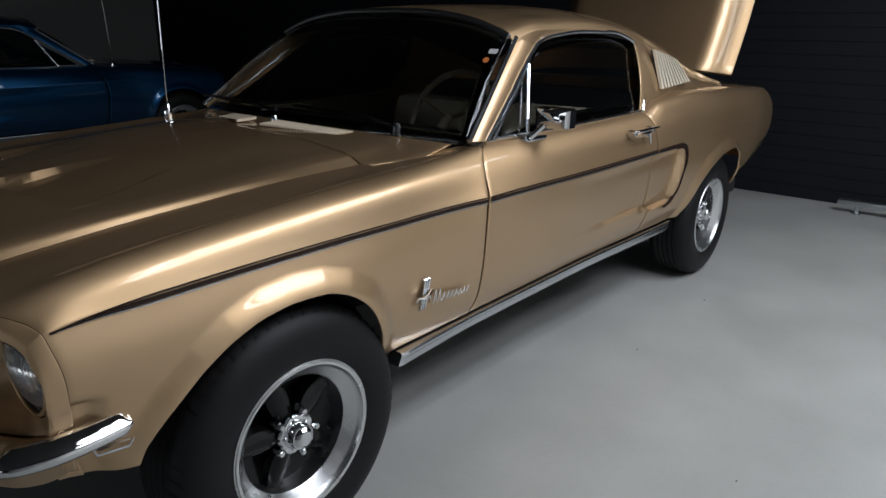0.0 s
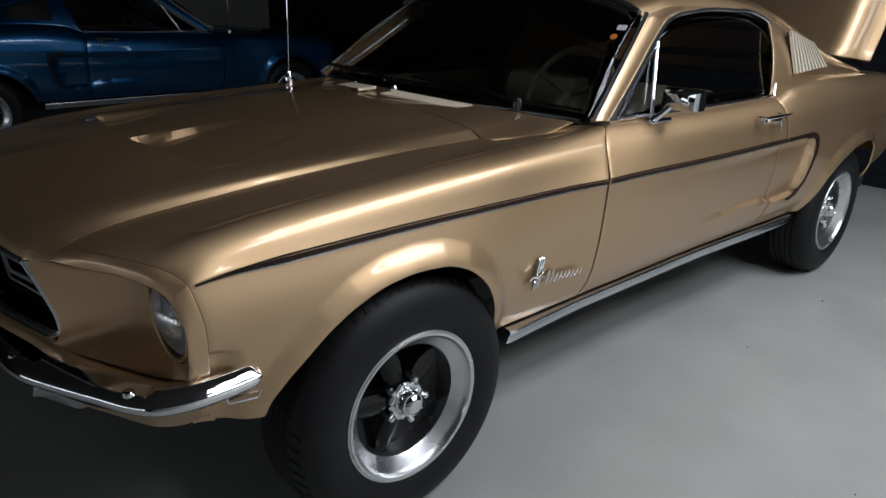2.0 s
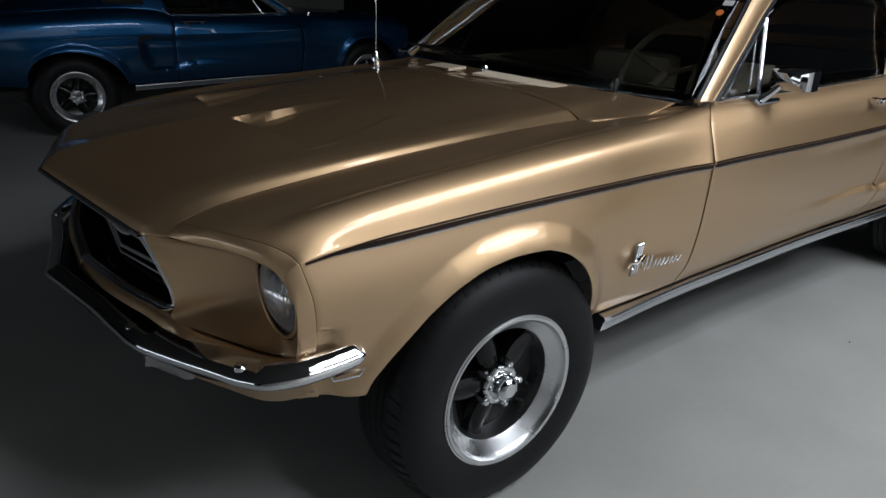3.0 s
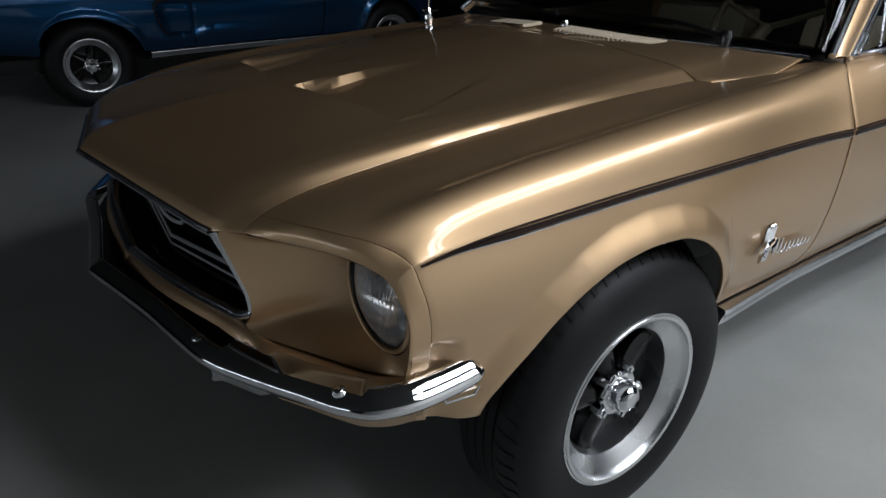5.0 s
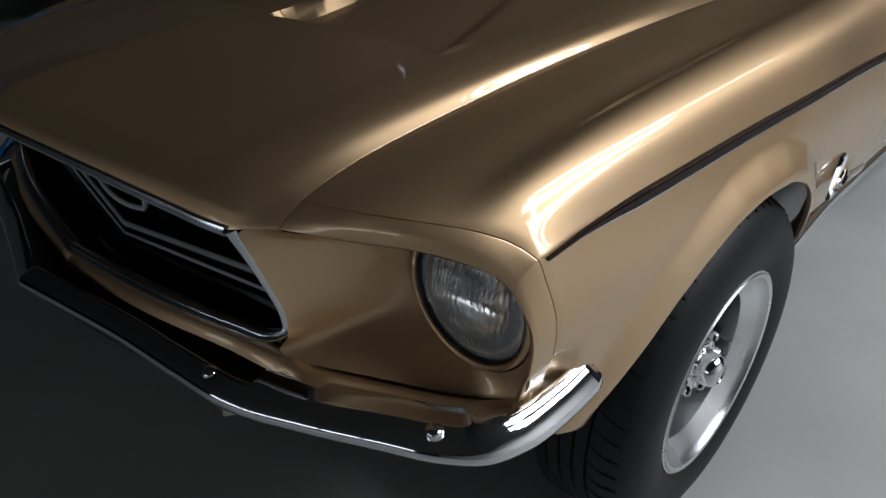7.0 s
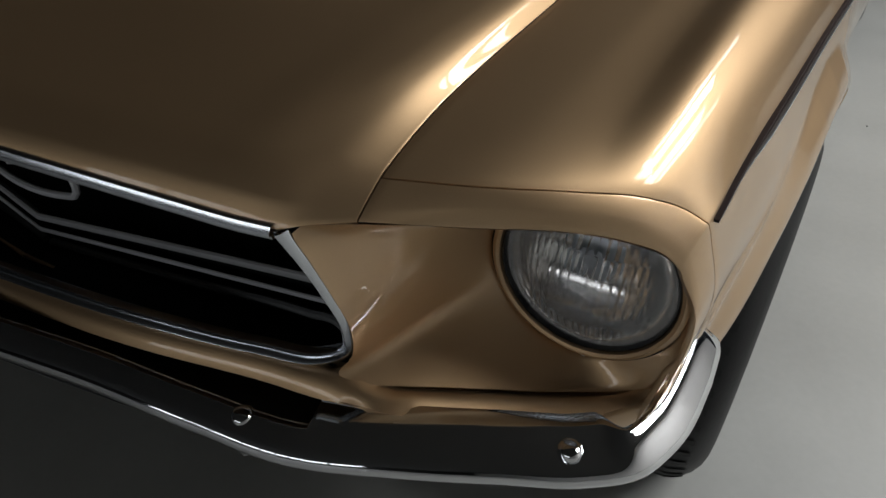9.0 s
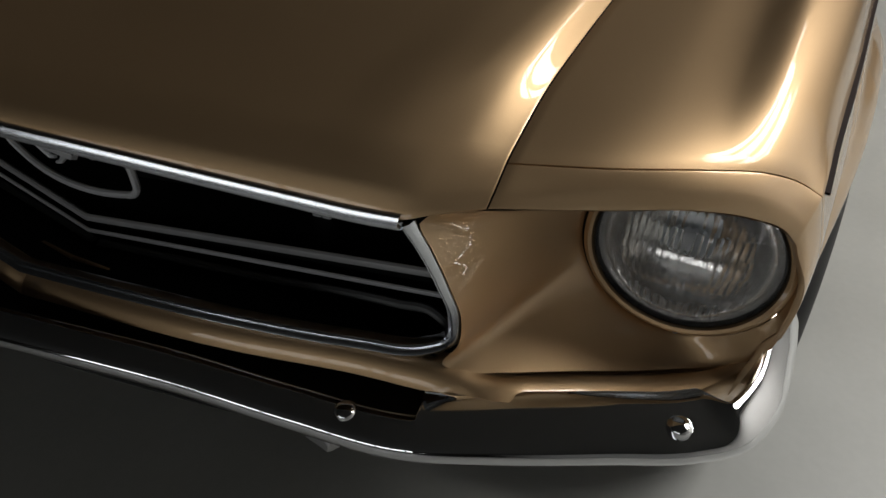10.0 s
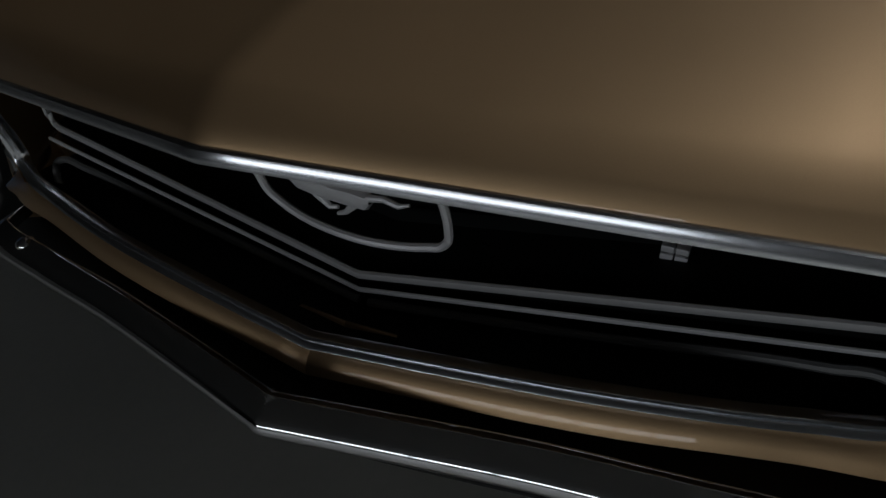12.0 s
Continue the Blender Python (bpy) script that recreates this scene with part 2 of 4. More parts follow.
FENDER = [
    [(-.676, .550, .791), (-.662, .551, .803), (-.632, .550, .818), (-.52, .546, .840), (-.3, .546, .862), (0, .557, .886), (.25, .575, .9025), (.43, .592, .912), (.56, .608, .921), (.74, .72, .944)],
    [(-.628, .628, .785), (-.624, .629, .801), (-.606, .630, .8185), (-.50, .632, .838), (-.3, .634, .858), (0, .645, .880), (.3, .664, .900), (.55, .690, .922), (.75, .742, .945)],
    [(-.592, .690, .783), (-.586, .691, .799), (-.564, .692, .814), (-.48, .688, .834), (-.3, .688, .854), (0, .694, .877), (.3, .710, .903), (.58, .738, .927), (.755, .760, .946)],
    [(-.560, .735, .770), (-.554, .736, .787), (-.530, .736, .804), (-.46, .731, .834), (-.3, .729, .861), (0, .733, .886), (.35, .749, .911), (.60, .770, .933), (.765, .774, .947)],
    [(-.540, .763, .754), (-.533, .764, .768), (-.505, .766, .786), (-.44, .764, .812), (-.3, .768, .836), (0, .780, .862), (.35, .803, .888), (.60, .818, .905), (.725, .822, .911)],
    [(-.532, .776, .738), (-.526, .778, .752), (-.498, .784, .772), (-.42, .787, .781), (-.25, .798, .789), (0, .810, .796), (.35, .833, .802), (.55, .862, .810), (.678, .885, .812)],
    [(-.530, .780, .728), (-.524, .782, .742), (-.496, .787, .762), (-.42, .788, .771), (-.25, .799, .779), (0, .811, .786), (.35, .833, .792), (.55, .861, .800), (.676, .883, .802)],
    [(-.522, .797, .690), (-.515, .799, .692), (-.482, .804, .693), (-.42, .808, .697), (-.25, .820, .700), (0, .834, .700), (.35, .846, .698), (.55, .868, .699), (.668, .884, .700)],
    [(-.522, .796, .615), (-.515, .798, .615), (-.475, .800, .610), (-.42, .804, .605), (-.25, .820, .600), (0, .838, .59), (.35, .842, .575), (.55, .860, .575), (.672, .870, .575)],
    [(-.528, .782, .540), (-.520, .784, .538), (-.475, .786, .525), (-.42, .790, .505), (-.25, .806, .49), (0, .822, .48), (.35, .818, .470), (.55, .834, .470), (.680, .843, .470)],
    [(-.515, .760, .458), (-.505, .761, .457), (-.465, .770, .450), (-.42, .776, .443), (-.25, .780, .43), (0, .79, .41), (.35, .790, .405), (.55, .803, .405), (.684, .809, .405)],
]
SEAM = (.024, .0120, .0150, .0180, .0240, .026, .027, .031, .033, .036, .036)


def line_point(keys, u):
    """The point at the part u of a line, with its keys as they are spaced in x."""
    x = keys[0][0] + u * (keys[-1][0] - keys[0][0])
    return Vector((x, hermite([(k[0], k[1]) for k in keys], x), hermite([(k[0], k[2]) for k in keys], x)))


def net(lines, u, s, creases=()):
    return across([line_point(k, u) for k in lines], s, creases)


def at_x(keys, x):
    return Vector((x, hermite([(k[0], k[1]) for k in keys], x), hermite([(k[0], k[2]) for k in keys], x)))


ARCH_F = [(-.385, .40), (-.375, .45), (-.341, .50), (-.284, .562), (-.221, .617), (-.149, .659), (-.072, .684), (.008, .693), (.084, .689), (.152, .668), (.212, .625), (.256, .560), (.282, .47), (.288, .36)]
ARCH_R = [(2.335, .36), (2.36, .47), (2.42, .57), (2.52, .640), (2.64, .682), (2.75, .693), (2.87, .672), (2.97, .615), (3.04, .53), (3.07, .43), (3.075, .36)]


def arch_z(keys, x):
    return hermite(keys, x) if keys[0][0] < x < keys[-1][0] else -1


def flare(p, keys, reach=0.062, out=0.020):
    """Push a point of the side outward near the arch."""
    d = 9.0
    for (a, b), (c, e) in zip(keys[:-1], keys[1:]):
        k = ((p.x - a) * (c - a) + (p.z - b) * (e - b)) / ((c - a) ** 2 + (e - b) ** 2)
        k = min(max(k, 0), 1)
        d = min(d, math.hypot(p.x - a - (c - a) * k, p.z - b - (e - b) * k))
    return Vector((p.x, p.y + out * (1 - smooth01(0.0, reach, d)) ** 0.8, p.z))


def mirror(bm, side):
    """Lines are laid out with w positive: put them on the near side (-1) or the far side (1)."""
    for v in bm.verts:
        v.co.y *= side
    return bm


def side_panel(bm, sect, us, s0, s1, n, arch=None, mid=0):
    """A body side made of cross sections sect(u) -> points, cut off at the arch."""
    rows = []
    for u in us:
        pts, creases = sect(u)
        row = []
        lim = s1
        if arch:
            x = across(pts, s1 - 0.5, creases).x
            az = arch_z(arch, x)
            if az > 0 and across(pts, s1, creases).z < az:
                a, b = s0, s1
                for _ in range(24):
                    m = (a + b) / 2
                    a, b = (m, b) if across(pts, m, creases).z > az else (a, m)
                lim = a
        for k in range(n + 1):
            s = s0 + (lim - s0) * k / n
            if mid:
                m = round(n * .62)
                s = s0 + (mid - s0) * k / m if k <= m else mid + (lim - mid) * (k - m) / (n - m)
            p = across(pts, s, creases)
            row.append(flare(p, arch) if arch else p)
        rows.append(row)
    sheet(bm, rows)


def steps(a, b, d, extra=()):
    n = max(2, round((b - a) / d))
    return sorted(set([round(a + (b - a) * i / n, 5) for i in range(n + 1)] + [e for e in extra if a < e < b]))


DOOR = [
    [(.800, .762, .951), (1.3, .782, .951), (1.880, .790, .951)],
    [(.768, .784, .945), (1.3, .806, .943), (1.885, .815, .945)],
    [(.725, .822, .910), (1.3, .848, .906), (1.890, .860, .906)],
    [(.682, .885, .811), (1.3, .888, .800), (1.900, .889, .795)],
    [(.680, .883, .801), (1.3, .886, .790), (1.900, .887, .785)],
    [(.672, .883, .700), (1.3, .888, .695), (1.900, .889, .690)],
    [(.676, .869, .575), (1.3, .874, .572), (1.900, .876, .570)],
    [(.684, .842, .470), (1.3, .847, .468), (1.900, .849, .466)],
    [(.688, .808, .405), (1.3, .811, .403), (1.900, .813, .402)],
]
QUARTER = [
    [(1.884, .790, .951), (2.03, .785, .992), (2.35, .770, 1.010), (2.9, .745, .993), (3.45, .725, .965), (3.66, .715, .950)],
    [(1.889, .815, .945), (2.03, .820, .982), (2.35, .825, .998), (2.9, .815, .983), (3.45, .800, .955), (3.66, .788, .940)],
    [(1.894, .860, .906), (2.2, .870, .925), (2.75, .885, .920), (3.3, .865, .900), (3.70, .832, .878)],
    [(1.904, .889, .795), (2.2, .890, .800), (2.75, .903, .800), (3.3, .885, .798), (3.74, .845, .800)],
    [(1.904, .887, .785), (2.2, .889, .790), (2.75, .902, .790), (3.3, .884, .788), (3.74, .844, .790)],
    [(1.904, .889, .690), (2.2, .890, .690), (2.75, .902, .690), (3.3, .880, .695), (3.75, .840, .700)],
    [(1.904, .876, .570), (2.2, .878, .570), (2.75, .890, .570), (3.3, .862, .585), (3.72, .820, .610)],
    [(1.904, .849, .466), (2.2, .850, .465), (2.75, .860, .460), (3.3, .832, .500), (3.68, .795, .545)],
    [(1.904, .813, .402), (2.2, .812, .400), (2.75, .820, .400), (3.3, .790, .455), (3.64, .765, .510)],
]
ROOF = [
    [(1.120, 0, 1.360), (1.3, 0, 1.384), (1.6, 0, 1.392), (2.0, 0, 1.370), (2.5, 0, 1.280), (2.95, 0, 1.140), (3.22, 0, 1.040)],
    [(1.117, .30, 1.350), (1.3, .30, 1.374), (1.6, .30, 1.382), (2.0, .30, 1.360), (2.5, .30, 1.272), (2.95, .30, 1.132), (3.22, .30, 1.036)],
    [(1.110, .52, 1.320), (1.3, .52, 1.346), (1.6, .53, 1.353), (2.0, .53, 1.325), (2.5, .53, 1.235), (2.95, .53, 1.102), (3.22, .54, 1.020)],
    [(1.103, .625, 1.283), (1.26, .635, 1.316), (1.6, .635, 1.318), (2.0, .635, 1.282), (2.5, .635, 1.165), (2.95, .64, 1.045), (3.22, .66, .998)],
    [(1.100, .650, 1.258), (1.254, .662, 1.291), (1.6, .662, 1.292), (2.0, .664, 1.250), (2.4, .668, 1.150), (2.75, .69, 1.055), (3.10, .72, .99)],
]


def scallop(p):
    """The side scoop pressed into the door and quarter."""
    if not 1.05 < p.x < 2.3 or not .45 < p.z < .8:
        return p
    rear = 2.205 - .045 * smooth01(.74, .52, p.z)
    low = .537 - .028 * smooth01(1.75, 2.05, p.x)
    d = 0.030 * smooth01(1.05, 2.1, p.x) * smooth01(0, .014, p.z - low) * smooth01(0, .035, .782 - p.z) * smooth01(0, .03, rear - p.x)
    return Vector((p.x, p.y - d, p.z))


def windshield_base(w):
    return Vector((.600 + .125 * (w / .76) ** 2, w, .966 - .014 * (w / .76) ** 2))


def windshield_top(w):
    return Vector((1.112 - .015 * (w / .64) ** 2, w, 1.352 - .088 * (w / .64) ** 3))


A_IN = (Vector((.722, .770, .962)), Vector((1.127, .648, 1.262)))
A_OUT = [Vector(p) for p in [(.793, .776, .955), (.987, .725, 1.082), (1.168, .677, 1.205), (1.25, .660, 1.250), (1.42, .652, 1.276), (1.70, .652, 1.279), (1.93, .657, 1.258), (2.03, .668, 1.218), (2.055, .695, 1.150), (1.905, .792, .952)]]
REF = (1.2, 0, .55)


def settle(car):
    """Draw the doors, cowl and cabin a little inward and rearward of the plan lines."""
    for ob in car.children_recursive:
        if ob.type == "MESH" and "wheel" not in ob.parent.name:
            for v in ob.data.vertices:
                a = smooth01(.15, .75, v.co.x) * (1 - smooth01(1.3, 2.35, v.co.x))
                v.co = Vector((v.co.x + .05 * a, v.co.y * (1 - .036 * a), v.co.z - .014 * a * smooth01(.3, .8, v.co.z)))


def build_car(name, paint, label, detail=1.0):
    car = new(name)
    car.empty_display_size = 0.2
    tagged(car, label, "car")
    D = 0.02 / detail

    # hood with two pressed recesses
    bm = bmesh.new()
    rows = []
    us = steps(0, 1, D * 0.55, [k * 0.004 for k in range(16)] + [.27 + .003 * k for k in range(44 if detail == 1 else 0)])
    for u in us:
        half = []
        for k in range(int(110 * detail) + 1):
            p = net(HOOD, u, 5.980 * k / int(110 * detail))
            wx = p.y
            p.z += .006 * max(0, 1 - wx / .15) ** 1.3 * (1 - smooth01(-.50, -.34, p.x)) * smooth01(-.81, -.76, p.x)
            inner, outer = .065, .43
            if inner - .02 < wx < outer + .03 and -.46 < p.x < .12:
                lead = -.352 + .058 * (wx - inner) / (outer - inner)
                side_in = smooth01(inner - .004, inner + .008, wx - .10 * max(0, p.x - lead))
                side_out = 1 - smooth01(outer - .030, outer - .004, wx + .30 * max(0, p.x + .27))
                lip = .0025 * (1 - smooth01(-.26, -.20, p.x)) * math.exp(-((wx - outer) / .008) ** 2) * smooth01(lead - .01, lead + .01, p.x)
                dip = .024 * side_in * side_out * smooth01(lead, lead + .016, p.x) * (1 - smooth01(lead + .03, lead + .38, p.x))
                p = p + Vector((0, 0, lip - dip))
            half.append(p)
        rows.append([Vector((p.x, -p.y, p.z)) for p in half[:0:-1]] + half)
    sheet(bm, rows)
    face_out(bm, (0, 0, .5))
    hood = thick(part("hood", bm, paint, car), 0.010, 0.002)

    bm = bmesh.new()
    lip = [Vector((k[0][0] - .003, k[0][1], k[0][2] - .001)) for k in HOOD[:5]]
    curve = [across(lip, 4 * i / 24) for i in range(25)]
    full = [Vector((p.x, -p.y, p.z)) for p in curve[:0:-1]] + curve
    sheet(bm, [[Vector((p.x + a, p.y, p.z + b)) for p in full] for a, b in ((.008, .0050), (.002, .0056), (-.0005, .0048), (-.0035, -.0010), (-.0036, -.0030), (-.0010, -.0036), (-.0004, -.0072), (.004, -.0078), (.010, -.0070))])
    face_out(bm, (0, 0, .7))
    part("hood_lip_trim", bm, TRIM, hood, "bright chrome strip along the hood lip")

    def fender_sect(u):
        return [line_point(k, a + (.997 - a) * u) for k, a in zip(FENDER, SEAM)], (5, 6)

    def nose_sect(u):
        return [line_point(k, (a - .0010) * u) for k, a in zip(FENDER, SEAM)], (5, 6)

    for side in (-1, 1):
        # fender, its nose extension and wheel lip
        bm = bmesh.new()
        side_panel(bm, fender_sect, steps(0, 1, D * 0.6, [(x + .50) / 1.18 for x in np.arange(-.42, .30, .005)]), .010, 10, int(84 * detail), ARCH_F, 6.3)
        for v in bm.verts:
            zl = .632 - .10 * (v.co.x + .500)
            if v.co.x < -.40 and v.co.z < zl:
                v.co.y -= .016 * smooth01(0, .008, zl - v.co.z) * (1 - smooth01(-.455, -.415, v.co.x))
        mirror(bm, side)
        face_out(bm, (0.1, side * .3, .6))
        fender = thick(part("front_fender", bm, paint, car), 0.008)
        bm = bmesh.new()
        side_panel(bm, nose_sect, steps(0, 1, .08), .010, 10, int(80 * detail))
        for v in bm.verts:
            f = smooth01(0, .02, .625 - v.co.z)
            v.co.y -= .006 * f
            v.co.x += .004 * f
        mirror(bm, side)
        face_out(bm, (-.4, side * .6, .65))
        thick(part("fender_nose", bm, paint, car), 0.006, 0.0012)

        # door
        bm = bmesh.new()
        side_panel(bm, lambda u: ([line_point(k, u) for k in DOOR], (3, 4)), steps(.002, .998, D * 0.8), 0, 8, int(66 * detail))
        for v in bm.verts:
            v.co = scallop(v.co.copy())
        mirror(bm, side)
        face_out(bm, (1.2, 0, .6))
        door = thick(part("door", bm, paint, car), 0.008)

        # quarter panel
        bm = bmesh.new()
        side_panel(bm, lambda u: ([line_point(k, u) for k in QUARTER], (3, 4)), steps(0, 1, D * 0.5, [(x - 1.9) / 1.83 for x in np.arange(2.31, 3.1, .008)]), 0, 8, int(70 * detail), ARCH_R, 4.4)
        for v in bm.verts:
            v.co = scallop(v.co.copy())
        mirror(bm, side)
        face_out(bm, (2.7, 0, .6))
        thick(part("quarter_panel", bm, paint, car), 0.008)

        # roof pillar behind the side window
        bm = bmesh.new()
        rows = []
        for i in range(33):
            u = i / 32
            top, bot = at_x(ROOF[4], 2.02 + .98 * u), at_x(QUARTER[0], 1.888 + 1.15 * u)
            rows.append([top.lerp(bot, k / 16) + Vector((0, .018 * math.sin(math.pi * k / 16) * (1 - u), 0)) for k in range(17)])
        sheet(bm, rows)
        mirror(bm, side)
        face_out(bm, (2.4, 0, 1))
        pillar = thick(part("rear_pillar", bm, paint, car), 0.006)

        # louvre slats on the pillar, over a dark sheet for the shade between them
        bm = bmesh.new()
        sheet(bm, [[Vector((2.128, .708, 1.195)), Vector((2.395, .710, 1.140))], [Vector((2.105, .771, 1.033)), Vector((2.435, .771, 1.049))]])
        mirror(bm, side)
        face_out(bm, (2.4, 0, 1))
        thick(part("louvre_backing", bm, HEADLINER, pillar, "dark sheet standing in for shade between the louvre slats"), .004, 0)
        for k in range(10 if paint is GOLD else 0):
            bm = bmesh.new()
            a, b = (k + .10) / 10, (k + .74) / 10

            def on(u, v):
                p = Vector((2.125, .706, 1.198)).lerp(Vector((2.40, .708, 1.143)), u).lerp(Vector((2.10, .770, 1.030)).lerp(Vector((2.44, .770, 1.046)), u), v)
                return p
            rows = [[on(a, v) + Vector((0, .006, 0)), on(a, v) + Vector((0, .020, 0)), on(b, v) + Vector((0, .017, 0)), on(b, v) + Vector((0, .004, 0))] for v in (0, .33, .66, 1)]
            sheet(bm, rows)
            mirror(bm, side)
            face_out(bm, (2.4, 0, 1))
            part("louvre_slat", bm, LOUVRE, pillar, "pale gold louvre slat" if k == 0 else "")

        # windscreen pillar, its bright trims and the door glass
        bm = bmesh.new()
        rows = []
        for i in range(17):
            u = i / 16
            a, b = A_IN[0].lerp(A_IN[1], u), across(A_OUT, 2.6 * u)
            rows.append([a + Vector((.006, -.02, -.01)), a, a.lerp(b, .25) + Vector((0, .006, .004)), a.lerp(b, .6) + Vector((0, .007, .004)), b, b + Vector((.004, -.03, -.006))])
        sheet(bm, rows)
        mirror(bm, side)
        face_out(bm, (1.4, 0, .9))
        part("windscreen_pillar", bm, paint, car)
        bm = bmesh.new()
        tube(bm, [A_IN[0].lerp(A_IN[1], i / 12) + Vector((-.004, .000, .004)) for i in range(13)], .009, 8)
        mirror(bm, side)
        bmesh.ops.recalc_face_normals(bm, faces=bm.faces[:])
        part("windscreen_side_trim", bm, TRIM, car, "bright chrome windscreen moulding")
        bm = bmesh.new()
        tube(bm, [across(A_OUT, 9 * i / 90) + Vector((0, .004, 0)) for i in range(91)], .0085, 8)
        mirror(bm, side)
        bmesh.ops.recalc_face_normals(bm, faces=bm.faces[:])
        part("window_trim", bm, TRIM, car, "bright chrome trim round the side window")
        # painted strip between window trim and roof edge
        bm = bmesh.new()
        rows = []
        for i in range(31):
            u = i / 30
            a, b = across(A_OUT, 2.2 + 5.1 * u), at_x(ROOF[4], 1.10 + .96 * u)
            rows.append([a + Vector((0, -.004, 0)), a.lerp(b, .5) + Vector((0, .003, 0)), b + Vector((0, .001, .001))])
        sheet(bm, rows)
        mirror(bm, side)
        face_out(bm, (1.5, 0, .9))
        part("roof_rail", bm, paint, car)
        bm = bmesh.new()
        sill = [line_point(DOOR[0], i / 20) + Vector((0, .006, .004)) for i in range(21)]
        tube(bm, sill, .006, 8)
        mirror(bm, side)
        bmesh.ops.recalc_face_normals(bm, faces=bm.faces[:])
        part("window_sill_trim", bm, TRIM, door, "bright window sill strip")
        low, top = [], []
        for i in range(37):
            u = i / 36
            low.append(Vector((.80 + 1.10 * u, .770 + .012 * u, .945)))
            top.append(across(A_OUT, .05 + 7.9 * u) + Vector((0, -.006, 0)))
        bm = bmesh.new()
        sheet(bm, [[a.lerp(b, k / 6) for k in range(7)] for a, b in zip(low, top)])
        mirror(bm, side)
        face_out(bm, (1.2, 0, 1.0))
        pane = thick(part("side_window", bm, GLASS, door, "dark tinted side window glass"), .004, 0)
        pane.visible_shadow = False
        # vent window frame
        foot, head = Vector((1.02, .784, .950)), Vector((1.146, .692, 1.177))
        bm = bmesh.new()
        tube(bm, [foot.lerp(head, i / 6) for i in range(7)], .007, 8)
        tube(bm, [Vector((.84, .776, .962)).lerp(across(A_OUT, 1.75) + Vector((.012, .004, -.012)), i / 6) for i in range(7)], .006, 8)
        tube(bm, [Vector((.84, .776, .960)), Vector((.93, .78, .960)), foot + Vector((0, 0, .008))], .007, 8)
        mirror(bm, side)
        bmesh.ops.recalc_face_normals(bm, faces=bm.faces[:])
        part("vent_window_frame", bm, TRIM, door, "chrome frame of the vent window")
        bm = bmesh.new()
        tube(bm, [Vector((1.925, .772, .955)), Vector((1.985, .735, 1.06)), Vector((2.035, .695, 1.15)), Vector((2.01, .672, 1.20))], .014, 8)
        mirror(bm, side)
        bmesh.ops.recalc_face_normals(bm, faces=bm.faces[:])
        part("window_seal", bm, BLACK, door, "black rubber window seal")

        # stripe with pin lines, running into a C behind the door
        def on_side(x, z):
            """The body side at x and height z."""
            lines = FENDER[5:] if x < .68 else DOOR[3:] if x < 1.902 else QUARTER[3:]
            pts = [at_x(k, x) for k in lines]
            for a, b in zip(pts, pts[1:]):
                if a.z >= z >= b.z:
                    p = a.lerp(b, (a.z - z) / (a.z - b.z))
                    return scallop(Vector((x, p.y, z)))
            return Vector((x, pts[0].y - .3 * (z - pts[0].z), z))

        def stripe_z(x):
            return hermite([(-.49, .769), (-.42, .777), (-.25, .785), (0, .792), (.35, .798), (.55, .806), (.68, .808), (1.3, .797), (2.0, .790), (2.15, .788)], x)

        segs = [] if paint is not GOLD else [(-.490, .673, "front_fender"), (.688, 1.894, "door"), (1.908, 2.13, "quarter_panel")]
        for a, b, where in segs:
            # the last strip paints in the light reflected just under the stripe
            for dz, hh, mat, nm in ((-.003, .0043, STRIPE, "stripe"), (.0062, .0012, STRIPE, "pin_line"), (-.0105, .0009, SATIN, "bright_line")):
                bm = bmesh.new()
                xs = steps(a, b, .03)
                rows = []
                for x in xs:
                    taper = smooth01(-.50, -.28, x)
                    z = stripe_z(x) + dz * (.15 + .85 * taper)
                    h = hh * (.12 + .88 * taper) if nm == "stripe" else hh * taper * .999 + 1e-5
                    p, q = on_side(x, z + h), on_side(x, z - h)
                    o = Vector((0, .0035 if where != "front_fender" or x > -.3 else .0045, 0))
                    rows.append([p + Vector((0, -.004, 0)), p + o, q + o, q + Vector((0, -.004, 0))])
                sheet(bm, rows)
                mirror(bm, side)
                face_out(bm, (.7, 0, .7))
                part("side_" + nm, bm, mat, car, {"stripe": "dark brown painted side stripe", "pin_line": "thin dark pin line", "bright_line": "thin bright strip standing in for a reflection under the stripe"}[nm])
        bm = bmesh.new()
        cpath = [(2.10, .786), (2.165, .782), (2.205, .765), (2.222, .735), (2.212, .66), (2.195, .60), (2.172, .555), (2.13, .525), (2.06, .51)]
        cpts = [across([Vector((a, 0, b)) for a, b in cpath], 8 * i / 40) for i in range(41)]
        rows = []
        for i, p in enumerate(cpts):
            d = (cpts[min(i + 1, 40)] - cpts[max(i - 1, 0)]).normalized()
            nrm = Vector((d.z, 0, -d.x)) * (.012 * (1 - .75 * i / 40))
            w = max(on_side(p.x + .03, p.z).y, .872) + .005
            a, b = p + nrm, p - nrm
            rows.append([Vector((a.x, w - .012, a.z)), Vector((a.x, w, a.z)), Vector((b.x, w, b.z)), Vector((b.x, w - .012, b.z))])
        sheet(bm, rows)
        mirror(bm, side)
        face_out(bm, (2.1, 0, .65))
        part("side_stripe", bm, STRIPE, car)

        # rocker moulding
        bm = bmesh.new()
        prof = [(-.03, .398), (.005, .398), (.012, .395), (.0145, .388), (.0115, .380), (.0095, .3785), (.001, .350), (-.05, .346)]
        rows = []
        for x in steps(.372, 2.285, .05, [.385, .40, .415]):
            w = .806 + .006 * (x - .37) / 1.9
            e = 1 - smooth01(.372, .386, x)
